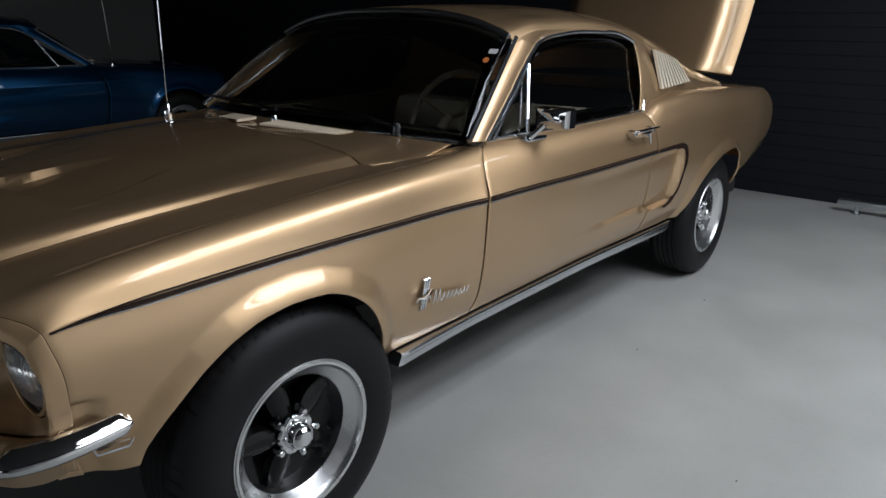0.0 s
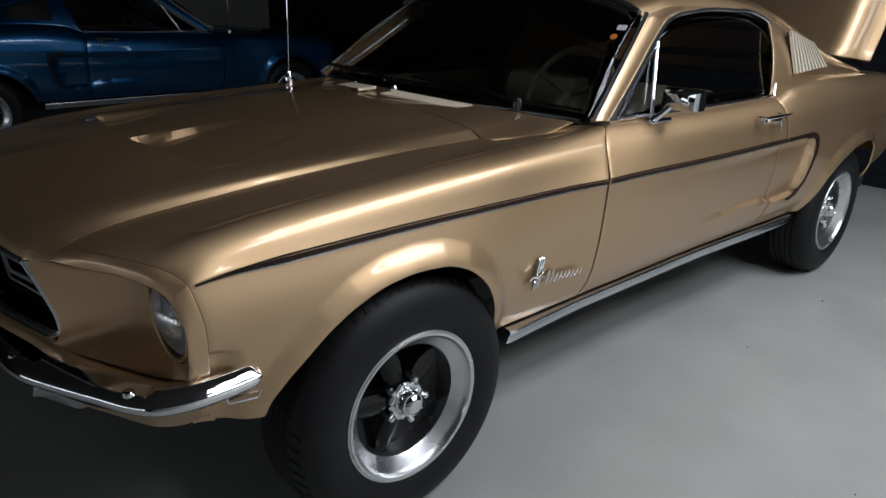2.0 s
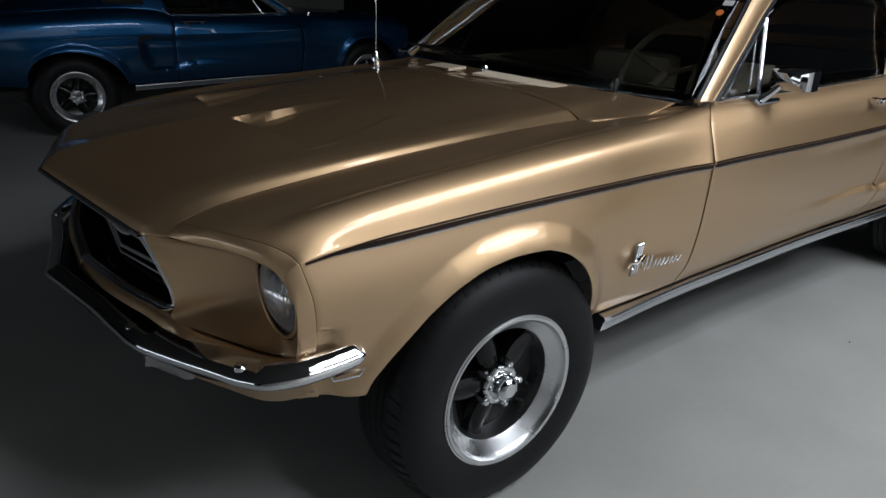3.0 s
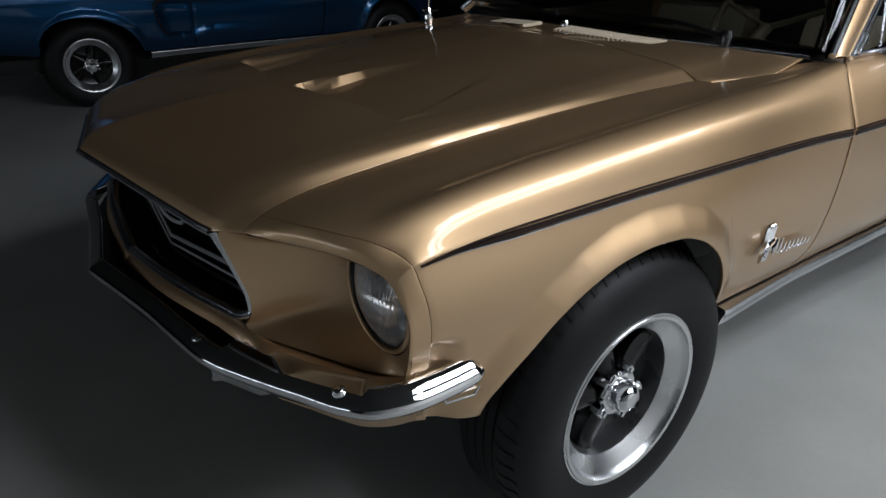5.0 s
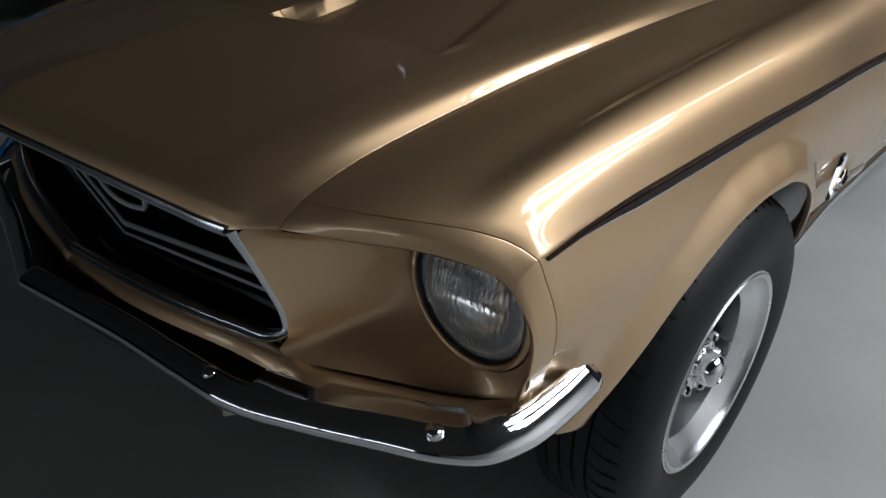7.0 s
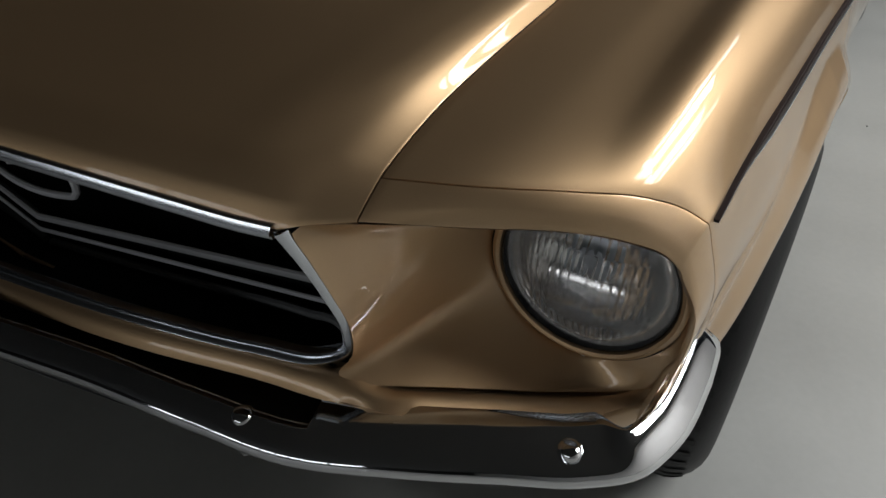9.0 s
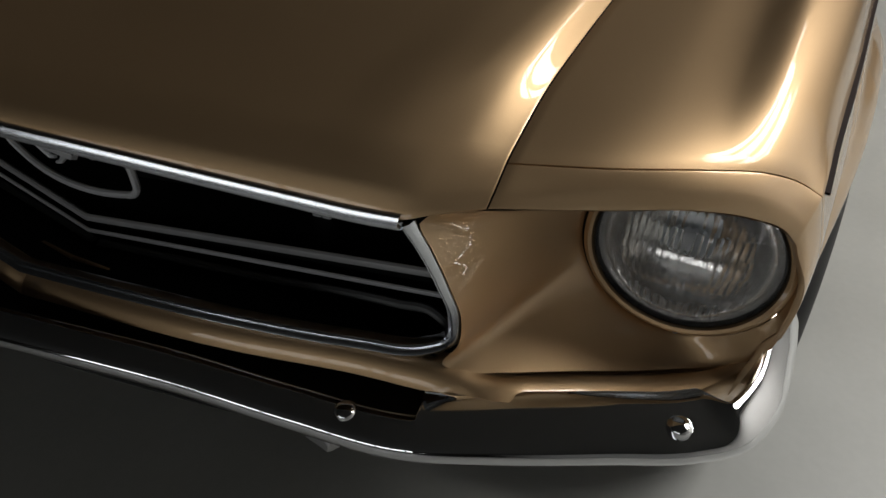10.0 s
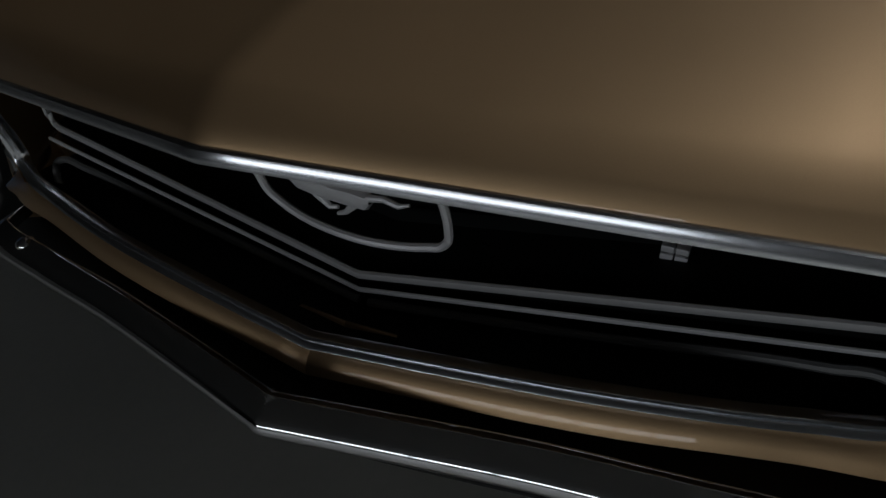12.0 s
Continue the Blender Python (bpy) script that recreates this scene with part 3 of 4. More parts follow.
            rows.append([Vector((x, w + a - .004 * e, b - .004 * (x - .37))) for a, b in prof])
        sheet(bm, rows)
        bm.faces.new([v for v in bm.verts[:len(prof)]])
        bm.faces.new([v for v in bm.verts[-len(prof):]])
        mirror(bm, side)
        bmesh.ops.recalc_face_normals(bm, faces=bm.faces[:])
        part("rocker_moulding", bm, TRIM, car, "ribbed bright metal rocker moulding")

        # wheel wells and underbody skirts
        for xc, hz in ((-.05, .715), (2.71, .70)):
            bm = bmesh.new()
            rows = []
            for k in range(25):
                a = math.pi * (.10 + .84 * k / 24)
                r = .39
                x, z = xc - r * math.cos(a) * .93, .33 + (hz - .32) * math.sin(a)
                rows.append([Vector((x, .40, z)), Vector((x, .795, z))])
            sheet(bm, rows)
            top = [r[0] for r in rows]
            vs = [bm.verts.new(p - Vector((0, .001, 0))) for p in top]
            bm.faces.new(vs)
            mirror(bm, side)
            part("wheel_well", bm, DARK, car, "black wheel well")

        front_end(car, side, paint)
        door_fittings(car, door, side)
        for xc, nm in ((0, "front_wheel"), (2.743, "rear_wheel")):
            wheel(car, nm, xc, side)

    cabin(car)
    # underbody and closing panels
    bm = bmesh.new()
    box(bm, -.45, 3.55, -.74, .74, .30, .40, .02)
    for v in bm.verts:
        if v.co.x < 0.45 and abs(v.co.y) > .3:
            v.co.y *= .5
    box(bm, -.46, .40, -.42, .42, .33, .74, .02)
    part("underbody", bm, DARK, car, "black underbody and engine bay")
    bm = bmesh.new()
    sheet(bm, [[Vector((k[-1][0] - .004, s * k[-1][1], k[-1][2])) for k in QUARTER] for s in (-1, 1)])
    face_out(bm, (3, 0, .7))
    part("tail_panel", bm, paint, car)

    # cowl, its vents, windscreen, roof
    bm = bmesh.new()
    rows = []
    for i in range(41):
        w = -.70 + 1.40 * i / 40
        pts = [Vector(k[-1]) for k in HOOD]
        z = hermite([(p.y, p.z) for p in pts] + [(.72, .925)], abs(w))
        f = Vector((.436 + (.14 * smooth01(.62, .70, abs(w))), w, z))
        b = windshield_base(abs(w))
        rows.append([f.lerp(Vector((b.x + .03, w, b.z + .004)), k / 8) for k in range(9)])
    sheet(bm, rows)
    face_out(bm, (.5, 0, .5))
    cowl = thick(part("cowl_panel", bm, paint, car), 0.006)
    for side in (-1, 1):
        for k in range(22):
            w = .07 + .0132 * k
            x0 = .487 + .085 * (k / 21) - .028
            bm = bmesh.new()
            z0 = .977 - .018 * (k / 21)
            sheet(bm, [[Vector((x, w - .005, z0 - .006 + .08 * (x - x0))), Vector((x, w - .0042, z0 + .003 + .08 * (x - x0))), Vector((x, w + .0042, z0 + .003 + .08 * (x - x0))), Vector((x, w + .005, z0 - .006 + .08 * (x - x0)))] for x in (x0, x0 + .035, x0 + .07)])
            mirror(bm, side)
            face_out(bm, (.5, side * .2, .9))
            part("vent_slat", bm, CREAM, cowl, "cream cowl vent slat" if k == 0 else "")
        bm = bmesh.new()
        lathe(bm, [(0, .02), (.008, .02), (.013, .012), (.013, 0)], 16, "Z", (.545, side * .02 + (.0 if side < 0 else .0), .977))
        part("washer_nozzle", bm, CHROME, cowl, "small chrome washer nozzle") if side < 0 else bm.free()
        # wiper
        bm = bmesh.new()
        a = Vector((.668, -.50 if side < 0 else .16, .985))
        e = Vector((.700, a.y + .44, 1.01))
        tube(bm, [a, a.lerp(e, .3) + Vector((.0, 0, .012)), a.lerp(e, .6) + Vector((0, 0, .012)), e], [.009, .006, .005, .004], 8)
        tube(bm, [a.lerp(e, .45) + Vector((.012, 0, .004)), e + Vector((.012, .16, .0))], .005, 8)
        lathe(bm, [(0, .02), (.012, .018), (.016, .008), (.016, -.02)], 16, "Z", a)
        part("wiper", bm, BLACK, car, "black windscreen wiper")
    bm = bmesh.new()
    rows = []
    for i in range(33):
        w = -1 + 2 * i / 32
        a, b = windshield_base(abs(w) * .765), windshield_top(abs(w) * .632)
        s = 1 if w > 0 else -1
        rows.append([Vector((p.x, p.y * s, p.z)) for p in (a.lerp(b, k / 12) + Vector((-.02, 0, .012)) * math.sin(math.pi * k / 12) for k in range(13))])
    sheet(bm, rows)
    face_out(bm, (1.5, 0, .8))
    pane = thick(part("windscreen", bm, GLASS, car, "dark tinted windscreen glass"), .005, 0)
    pane.visible_shadow = False
    bm = bmesh.new()
    tube(bm, [Vector((p.x - .006, s * p.y, p.z + .006)) for s, p in [(-1 if w < 0 else 1, windshield_top(abs(w))) for w in np.linspace(-.64, .64, 33)]], .010, 8)
    part("windscreen_top_trim", bm, TRIM, car, "bright chrome windscreen moulding")
    bm = bmesh.new()
    rows = []
    for u in steps(0, 1, .02):
        half = [net(ROOF, u, 4 * k / 28) for k in range(29)]
        rows.append([Vector((p.x, -p.y, p.z)) for p in half[:0:-1]] + half)
    sheet(bm, rows)
    face_out(bm, (1.8, 0, .9))
    thick(part("roof", bm, paint, car), .008)
    settle(car)
    return car


LAMP = Vector((-.512, .692, .682))
RIM = [(-.703, .505, .779), (-.660, .565, .784), (-.626, .628, .783), (-.590, .690, .781), (-.559, .735, .768), (-.539, .762, .752), (-.530, .777, .735), (-.521, .796, .690), (-.519, .796, .640), (-.515, .793, .600), (-.512, .780, .575),
       (-.522, .750, .560), (-.538, .715, .554), (-.560, .680, .555), (-.587, .640, .561), (-.615, .605, .570), (-.646, .568, .580), (-.668, .538, .587), (-.680, .514, .598), (-.673, .527, .624), (-.673, .530, .656), (-.684, .523, .704), (-.696, .513, .749)]
OPENING = [(-.759, 0, .573), (-.748, .15, .588), (-.730, .30, .599), (-.700, .43, .602), (-.682, .493, .606), (-.671, .520, .622), (-.672, .524, .655), (-.684, .517, .703), (-.698, .507, .748), (-.709, .497, .780)]


def closed_curve(pts, n):
    m = len(pts)
    P = [Vector(p) for p in pts]
    ext = P[-2:] + P + P[:3]
    return [across(ext, 2 + m * i / n) for i in range(n)]


def front_end(car, side, paint):
    """Headlamp bucket, headlamp, half of the grille opening, valance and half of the bumper."""
    n = 96
    edge = closed_curve(RIM, n)
    bm = bmesh.new()
    rows = []
    for t in [i / 20 for i in range(21)]:
        row = []
        for p in edge:
            a = math.atan2(p.z - LAMP.z, p.y - LAMP.y)
            q = LAMP + Vector((0, .103 * math.cos(a), .103 * math.sin(a)))
            dist = Vector((p.y - q.y, p.z - q.z)).length
            e = t ** 1.25
            row.append(Vector((q.x + (p.x - q.x) * e, q.y + (p.y - q.y) * t, q.z + (p.z - q.z) * t)))
        rows.append(row)
    sheet(bm, rows, True)
    inside = [v for v in bm.verts if not v.is_boundary]
    for _ in range(24):
        bmesh.ops.smooth_vert(bm, verts=inside, factor=.5, use_axis_x=True, use_axis_y=True, use_axis_z=True)
    mirror(bm, side)
    face_out(bm, (-.3, side * .69, .7))
    bucket = part("headlamp_bucket", bm, paint, car, "", 60)
    lamp_at = LAMP + Vector((0.012, 0, 0))
    bm = bmesh.new()
    lathe(bm, [(.1020, .006), (.1015, -.010), (.1000, -.0155), (.0955, -.018), (.0920, -.0165), (.0905, -.010), (.0905, .01)], 64, "X", lamp_at)
    mirror(bm, side)
    bmesh.ops.recalc_face_normals(bm, faces=bm.faces[:])
    ring = part("headlamp_ring", bm, paint, bucket)
    bm = bmesh.new()
    lathe(bm, [(0, -.022), (.003, -.022), (.0045, -.014), (.0045, -.01)], 12, "X", lamp_at + Vector((0, .012, -.0975)) + Vector((.006, 0, 0)))
    mirror(bm, side)
    bmesh.ops.recalc_face_normals(bm, faces=bm.faces[:])
    part("ring_screw", bm, SATIN, ring, "small metal screw")
    bm = bmesh.new()
    lathe(bm, [(.0915, -.006), (.0905, -.0135), (.0885, -.0145), (.0870, -.012), (.0865, .0)], 64, "X", lamp_at)
    mirror(bm, side)
    bmesh.ops.recalc_face_normals(bm, faces=bm.faces[:])
    part("lamp_seal", bm, BLACK, bucket, "black lamp seal")
    # bowl reflector and bulb shield
    bm = bmesh.new()
    lathe(bm, [(.0868 * math.sin(a), .055 - .062 * (1 - math.cos(a)) * 1.0) for a in [math.pi / 2 * k / 16 for k in range(17)]], 48, "X", lamp_at)
    mirror(bm, side)
    face_out(bm, tuple(Vector((lamp_at.x + .4, side * lamp_at.y, lamp_at.z))))
    part("reflector", bm, REFLECT, bucket, "silver lamp reflector")
    bm = bmesh.new()
    lathe(bm, [(0, .0), (.014, .001), (.016, .006), (.016, .030)], 24, "X", lamp_at + Vector((.004, 0, .012)))
    mirror(bm, side)
    bmesh.ops.recalc_face_normals(bm, faces=bm.faces[:])
    part("bulb_shield", bm, SATIN, bucket)
    # domed lens with fluting on its inner face
    bm = bmesh.new()
    m = 128

    def dome(y, z, inner):
        r2 = (y * y + z * z) / .0875**2
        x = -.036 + .028 * r2
        if inner:
            band = math.floor((z + .09) / .021)
            pitch = (.0085, .0068, .0100, .0075)[band % 4]
            flute = .0030 * abs(math.sin((y + .004 * (band % 3)) * math.pi / pitch)) if abs(y) < .066 else .0008 * abs(math.sin(z * 900))
            cross = .0040 * (((z + .09) / .021) % 1.0)
            x += .003 + (flute + cross) * max(0, 1 - r2) ** .5
        return Vector((lamp_at.x + x, lamp_at.y + y, lamp_at.z + z))

    for inner in (False, True):
        grid = {}
        for i in range(m + 1):
            for j in range(m + 1):
                a, b = -1 + 2 * i / m, -1 + 2 * j / m
                y, z = a * math.sqrt(1 - b * b / 2) * .0875, b * math.sqrt(1 - a * a / 2) * .0875
                grid[i, j] = bm.verts.new(dome(y, z, inner))
        for i in range(m):
            for j in range(m):
                f = (grid[i, j], grid[i + 1, j], grid[i + 1, j + 1], grid[i, j + 1])
                bm.faces.new(f if inner else f[::-1])
    mirror(bm, side)
    bmesh.ops.recalc_face_normals(bm, faces=bm.faces[:])
    face_lens = part("headlamp_lens", bm, LENS, bucket, "fluted clear headlamp lens", 30)
    face_lens.visible_shadow = False

    # chrome surround of the grille opening
    P = [Vector(p) for p in OPENING]
    pts = [across(P, (len(P) - 1) * i / 60) for i in range(61)]
    bm = bmesh.new()
    rows = []
    for i, p in enumerate(pts):
        d = (pts[min(i + 1, 60)] - pts[max(i - 1, 0)]).normalized()
        inw = Vector((0, d.z, -d.y)) * -1
        c = Vector((0, .2, .69)) - p
        if inw.dot(Vector((0, c.y, c.z))) < 0:
            inw = -inw
        rows.append([p + inw * a + Vector((b, 0, 0)) for a, b in ((-.005, .006), (-.003, -.002), (.001, -.005), (.004, -.003), (.0055, .002), (.0085, .000), (.0105, .003), (.0110, .012))])
    sheet(bm, rows)
    mirror(bm, side)
    face_out(bm, (-.72, side * .85, .2))
    part("grille_surround", bm, TRIM, car, "bright chrome grille surround")

    # valance under the grille and lamp
    seam = [Vector(p) for p in [(-.759, 0, .566), (-.730, .30, .592), (-.700, .43, .595), (-.674, .533, .590), (-.648, .568, .578), (-.617, .605, .566), (-.589, .640, .557), (-.562, .680, .551), (-.538, .720, .551), (-.518, .755, .558), (-.500, .788, .578)]]
    bm = bmesh.new()
    rows = []
    inner = [(.02, .004), (.002, .000), (-.004, -.004), (-.010, -.011), (-.014, -.020), (-.006, -.030), (.05, -.05), (.10, -.12)]
    ledge = [(.022, .001), (.004, -.003), (.000, .000), (-.006, .0035), (-.014, .0028), (-.030, -.003), (-.036, -.012), (-.030, -.09)]
    for i in range(81):
        p = across(seam, 10 * i / 80)
        f = smooth01(.50, .585, p.y)
        row = []
        for (a0, b0), (a1, b1) in zip(inner, ledge):
            a, b = a0 + (a1 - a0) * f, b0 + (b1 - b0) * f
            a *= 1 - .7 * smooth01(.70, .785, p.y)
            row.append(p + Vector((a, -.35 * a * f, b)))
        rows.append(row)
    sheet(bm, rows)
    mirror(bm, side)
    face_out(bm, (-.3, 0, .5))
    thick(part("front_valance", bm, paint, car), .003, 0)

    # black sheet that stands in for the shaded gap between valance and bumper
    bm = bmesh.new()
    rows = []
    for i in range(25):
        w = .69 * i / 24
        p = hermite([(0, -.834), (.13, -.814), (.264, -.790), (.396, -.762), (.525, -.722), (.645, -.668), (.80, -.545)], w)
        rows.append([Vector((p, w, .528 - .02 * (w / .8) ** 2)), Vector((p + .05, w, .527 - .02 * (w / .8) ** 2)), Vector((p + .14, w, .519 - .02 * (w / .8) ** 2)), Vector((p + .20, w, .485))])
    sheet(bm, rows)
    mirror(bm, side)
    face_out(bm, (-.6, 0, .3))
    thick(part("bumper_filler", bm, DARK, car, "black sheet standing in for the shaded gap behind the bumper"), .003, 0)

    # lower pan with the parking lamp, and the small side marker
    bm = bmesh.new()
    low_pan = [Vector((-.70, 0, .51)), Vector((-.685, .25, .51)), Vector((-.655, .45, .505)), Vector((-.63, .55, .502)), Vector((-.600, .64, .500)), Vector((-.566, .712, .504)), Vector((-.528, .762, .503)), Vector((-.486, .782, .500))]
    rows = []
    for i in range(50):
        s = 7 * i / 49
        p = across(low_pan, s)
        d = across(low_pan, min(s + .1, 7)) - across(low_pan, max(s - .1, 0))
        nrm = Vector((d.y, -d.x, 0)).normalized()
        deep = 1 - .28 * smooth01(3.5, 5.0, s)
        rows.append([p + Vector((0, 0, .04)), p, p + nrm * .008 + Vector((0, 0, -.022)), p + nrm * .022 + Vector((0, 0, -.050 * deep)), p + nrm * .06 + Vector((0, 0, -.062 * deep))])
    sheet(bm, rows)
    mirror(bm, side)
    face_out(bm, (-.4, 0, .55))
    pan = thick(part("lower_valance", bm, paint, car), .004, 0)
    bm = bmesh.new()
    rows = []
    for k, r in ((0, .2), (.35, .75), (.7, .95), (1, 1)):
        rows.append([Vector((-.695 + .03 * k + .028 * (a / .07), .405 + a * r, .432 + b * r)) for a, b in ((-.072, -.018), (-.06, -.030), (.05, -.036), (.066, -.026), (.072, .026), (.06, .036), (-.055, .038), (-.07, .026))])
    vs = sheet(bm, rows, True)
    bm.faces.new(vs[0])
    mirror(bm, side)
    bmesh.ops.recalc_face_normals(bm, faces=bm.faces[:])
    part("parking_lamp", bm, PALELENS, pan, "pale parking lamp under the bumper")
    # bumper half: a shelf behind a rolled front edge, bending up into the wing
    path = [(-.850, 0, .549), (-.824, .13, .549), (-.799, .264, .549), (-.781, .396, .549), (-.762, .505, .549), (-.719, .60, .548), (-.671, .69, .547), (-.631, .760, .545), (-.594, .801, .545), (-.545, .821, .545), (-.456, .829, .546), (-.384, .826, .548)]
    P = [Vector(p) for p in path]
    roll = [(.03, -.016), (.014, -.017), (.006, -.0145), (.0018, -.009), (.0002, -.003)]
    SHELF = [(.0012, .0030), (.0046, .0078), (.0110, .0112), (.0200, .0148), (.0340, .0195), (.0480, .0235), (.0580, .0262), (.0620, .0255), (.064, .010)]
    STEP = [(.0012, .0030), (.0046, .0078), (.0100, .0108), (.0160, .0133), (.0230, .0160), (.0300, .0182), (.0360, .0198), (.0390, .0185), (.040, .002)]
    WING = [(.0014, .0030), (.0052, .0080), (.0108, .0138), (.0170, .0198), (.0230, .0243), (.0282, .0276), (.0325, .0296), (.0360, .0290), (.040, .015)]
    bm = bmesh.new()
    rows = []
    N = 330
    for i in range(N + 1):
        s = 11 * i / N
        p = across(P, s)
        d = across(P, min(s + .10, 11)) - across(P, max(s - .10, 0))
        nrm = Vector((d.y, -d.x, 0)).normalized()
        if i == 0:
            nrm = Vector((1, 0, 0))
        end, tip, mid = smooth01(7.35, 7.95, s), max(0, (s - 10.72) / .28), 1 - smooth01(4.17, 4.24, s)
        tall = max(.6, math.sqrt(max(0, 1 - tip * tip)))
        upper = []
        for (a0, b0), (a1, b1), (a2, b2) in zip(SHELF, STEP, WING):
            a, b = a0 + (a1 * .88 - a0) * mid, b0 + (b1 - b0) * mid
            upper.append((a + (a2 - a) * end, b + (b2 - b) * end))
        rows.append([p + nrm * (a + .006 * tip * tip) + Vector((0, 0, .010 + (b - .010) * tall)) for a, b in (roll + upper)[::-1]])
    if side < 0:
        full = [[Vector((p.x, -p.y, p.z)) for p in r] for r in rows[:0:-1]] + rows
        vs = sheet(bm, full)
        bm.faces.new(vs[0])
        bm.faces.new(vs[-1])
        bmesh.ops.recalc_face_normals(bm, faces=bm.faces[:])
        face_out(bm, (-.4, 0, .56))
        bumper = thick(part("front_bumper", bm, CHROME, car, "wraparound polished chrome front bumper", 50), .004, 0)
        for x, w, z in ((-.748, .445, .5635), (-.618, .735, .5645), (-.748, -.445, .5635), (-.618, -.735, .5645)):
            bm = bmesh.new()
            lathe(bm, [(.0120, -.006), (.0120, .0005), (.0108, .0035), (.0075, .006), (0, .0072)], 20, "Z", (x, w, z))
            bmesh.ops.recalc_face_normals(bm, faces=bm.faces[:])
            part("bumper_bolt", bm, CHROME, bumper, "domed chrome bumper bolt")

    bm = bmesh.new()
    tube(bm, [Vector((-.462, .800, .530)), Vector((-.453, .801, .504)), Vector((-.420, .802, .499)), Vector((-.392, .802, .495)), Vector((-.380, .802, .510)), Vector((-.369, .802, .530))], .0022, 8)
    tube(bm, [Vector((-.450, .790, .512)), Vector((-.385, .790, .508))], .012, 10, .15)
    mirror(bm, side)
    bmesh.ops.recalc_face_normals(bm, faces=bm.faces[:])
    part("bumper_bracket", bm, SATIN, car, "pale metal bracket below the bumper end")

    # dark grille insert with its bright frames and centre bars
    def gx(w):
        return -.662 + .040 * abs(w) / .5

    bm = bmesh.new()
    rows = []
    bottom = [Vector(p) for p in OPENING[:5]]
    for i in range(25):
        w = .505 * i / 24
        k = w / .5
        ox = hermite([(p.y, p.x) for p in bottom], w)
        oz = hermite([(p.y, p.z) for p in bottom], w)
        rows.append([Vector((gx(w) + .082, w, .815 - .05 * k)), Vector((gx(w) + .086, w, .600 + .055 * k)), Vector((gx(w) + .010, w, .584 + .068 * k)), Vector((gx(w) + .012, w, .566 + .064 * k)), Vector((gx(w) + .050, w, .548 + .058 * k)), Vector((ox + .045, w, oz - .030)), Vector((ox + .004, w, oz - .004))])
    sheet(bm, rows)
    mirror(bm, side)
    face_out(bm, (0, 0, .65))
    insert = part("grille_insert", bm, INSERT, car, "black grille insert")
    for k in range(16):
        bm = bmesh.new()
        z = .626 + .009 * k
        sheet(bm, [[Vector((gx(w) + a, w, z + .085 * w * (1 - k / 16) + b)) for a, b in ((.081, -.0012), (.077, -.001), (.077, .001), (.081, .0012))] for w in (0, .12, .25, .38, .495)])
        mirror(bm, side)
        face_out(bm, (0, 0, z))
        part("grille_slat", bm, INSERT, insert)
    for z0, z1, r, x, wend in ((.588, .656, .0040, 0, .478), (.570, .636, .0024, -.004, .508)):
        bm = bmesh.new()
        pts = [Vector((gx(w) + x, w, z0 + (z1 - z0) * w / wend)) for w in np.linspace(0, wend, 20)]
        if z0 > .58:
            pts += [Vector((gx(.49), .487, z1 + .005)), Vector((gx(.5), .492, z1 + .018)), Vector((gx(.5), .491, .72)), Vector((gx(.5), .486, .775))]
        tube(bm, pts, r, 8, 1.3)
        mirror(bm, side)
        bmesh.ops.recalc_face_normals(bm, faces=bm.faces[:])
        part("grille_bar", bm, BARS if r < .003 else BAND, insert, "slim bright grille bar" if r < .003 else "flat grey grille bar")
    bm = bmesh.new()
    loop = [Vector((gx(w) - a, w, z)) for w, z, a in [(.006, .549, .000), (.25, .578, .003), (.44, .608, .008), (.482, .614, .012), (.497, .606, .016), (.499, .592, .022), (.494, .578, .028)]]
    tube(bm, [across(loop, 6 * i / 42) for i in range(43)], .0050, 8)
    mirror(bm, side)
    bmesh.ops.recalc_face_normals(bm, faces=bm.faces[:])
    part("grille_frame", bm, GREY, insert, "dark grey inner grille frame")
    if side < 0:
        bm = bmesh.new()
        frame_pts = [(.120, .735), (.108, .682), (.101, .669), (.088, .660), (0, .642), (-.088, .648), (-.102, .652), (-.109, .661), (-.110, .674), (-.098, .735)]
        P = [Vector((gx(w) - .004, w, z)) for w, z in frame_pts]
        tube(bm, [across(P, 9 * i / 54) for i in range(55)], .0046, 8)
        corral = part("emblem_frame", bm, BARS, insert, "bright trapezoid emblem frame in the grille")
        bm = bmesh.new()
        e = gx(0) - .006
        rows = []
        for y, z, h in ((.072, .716, .004), (.060, .712, .010), (.048, .700, .012), (.030, .698, .015), (.008, .694, .012), (-.014, .693, .013), (-.028, .692, .012), (-.036, .695, .004)):
            rows.append([Vector((e + .004, y, z - h)), Vector((e - .004, y, z - h * .6)), Vector((e - .006, y, z)), Vector((e - .004, y, z + h * .6)), Vector((e + .004, y, z + h))])
        sheet(bm, rows)
        tube(bm, [Vector((e, -.032, .697)), Vector((e, -.050, .700)), Vector((e, -.066, .696)), Vector((e, -.078, .700))], [.004, .0035, .003, .0015], 8)
        tube(bm, [Vector((e, .028, .690)), Vector((e, .014, .676)), Vector((e, .004, .678))], [.005, .003, .002], 8)
        tube(bm, [Vector((e, -.018, .688)), Vector((e, -.004, .674)), Vector((e, .006, .670))], [.005, .003, .002], 8)
        bmesh.ops.recalc_face_normals(bm, faces=bm.faces[:])
        part("emblem", bm, BARS, corral, "plain metal emblem shape")
        for k in range(3):
            for m in range(2):
                bm = bmesh.new()
                box(bm, gx(.30) + .066, gx(.30) + .082, -.3135 + .0135 * m, -.3015 + .0135 * m, .620 + .0092 * k, .6268 + .0092 * k, .001)
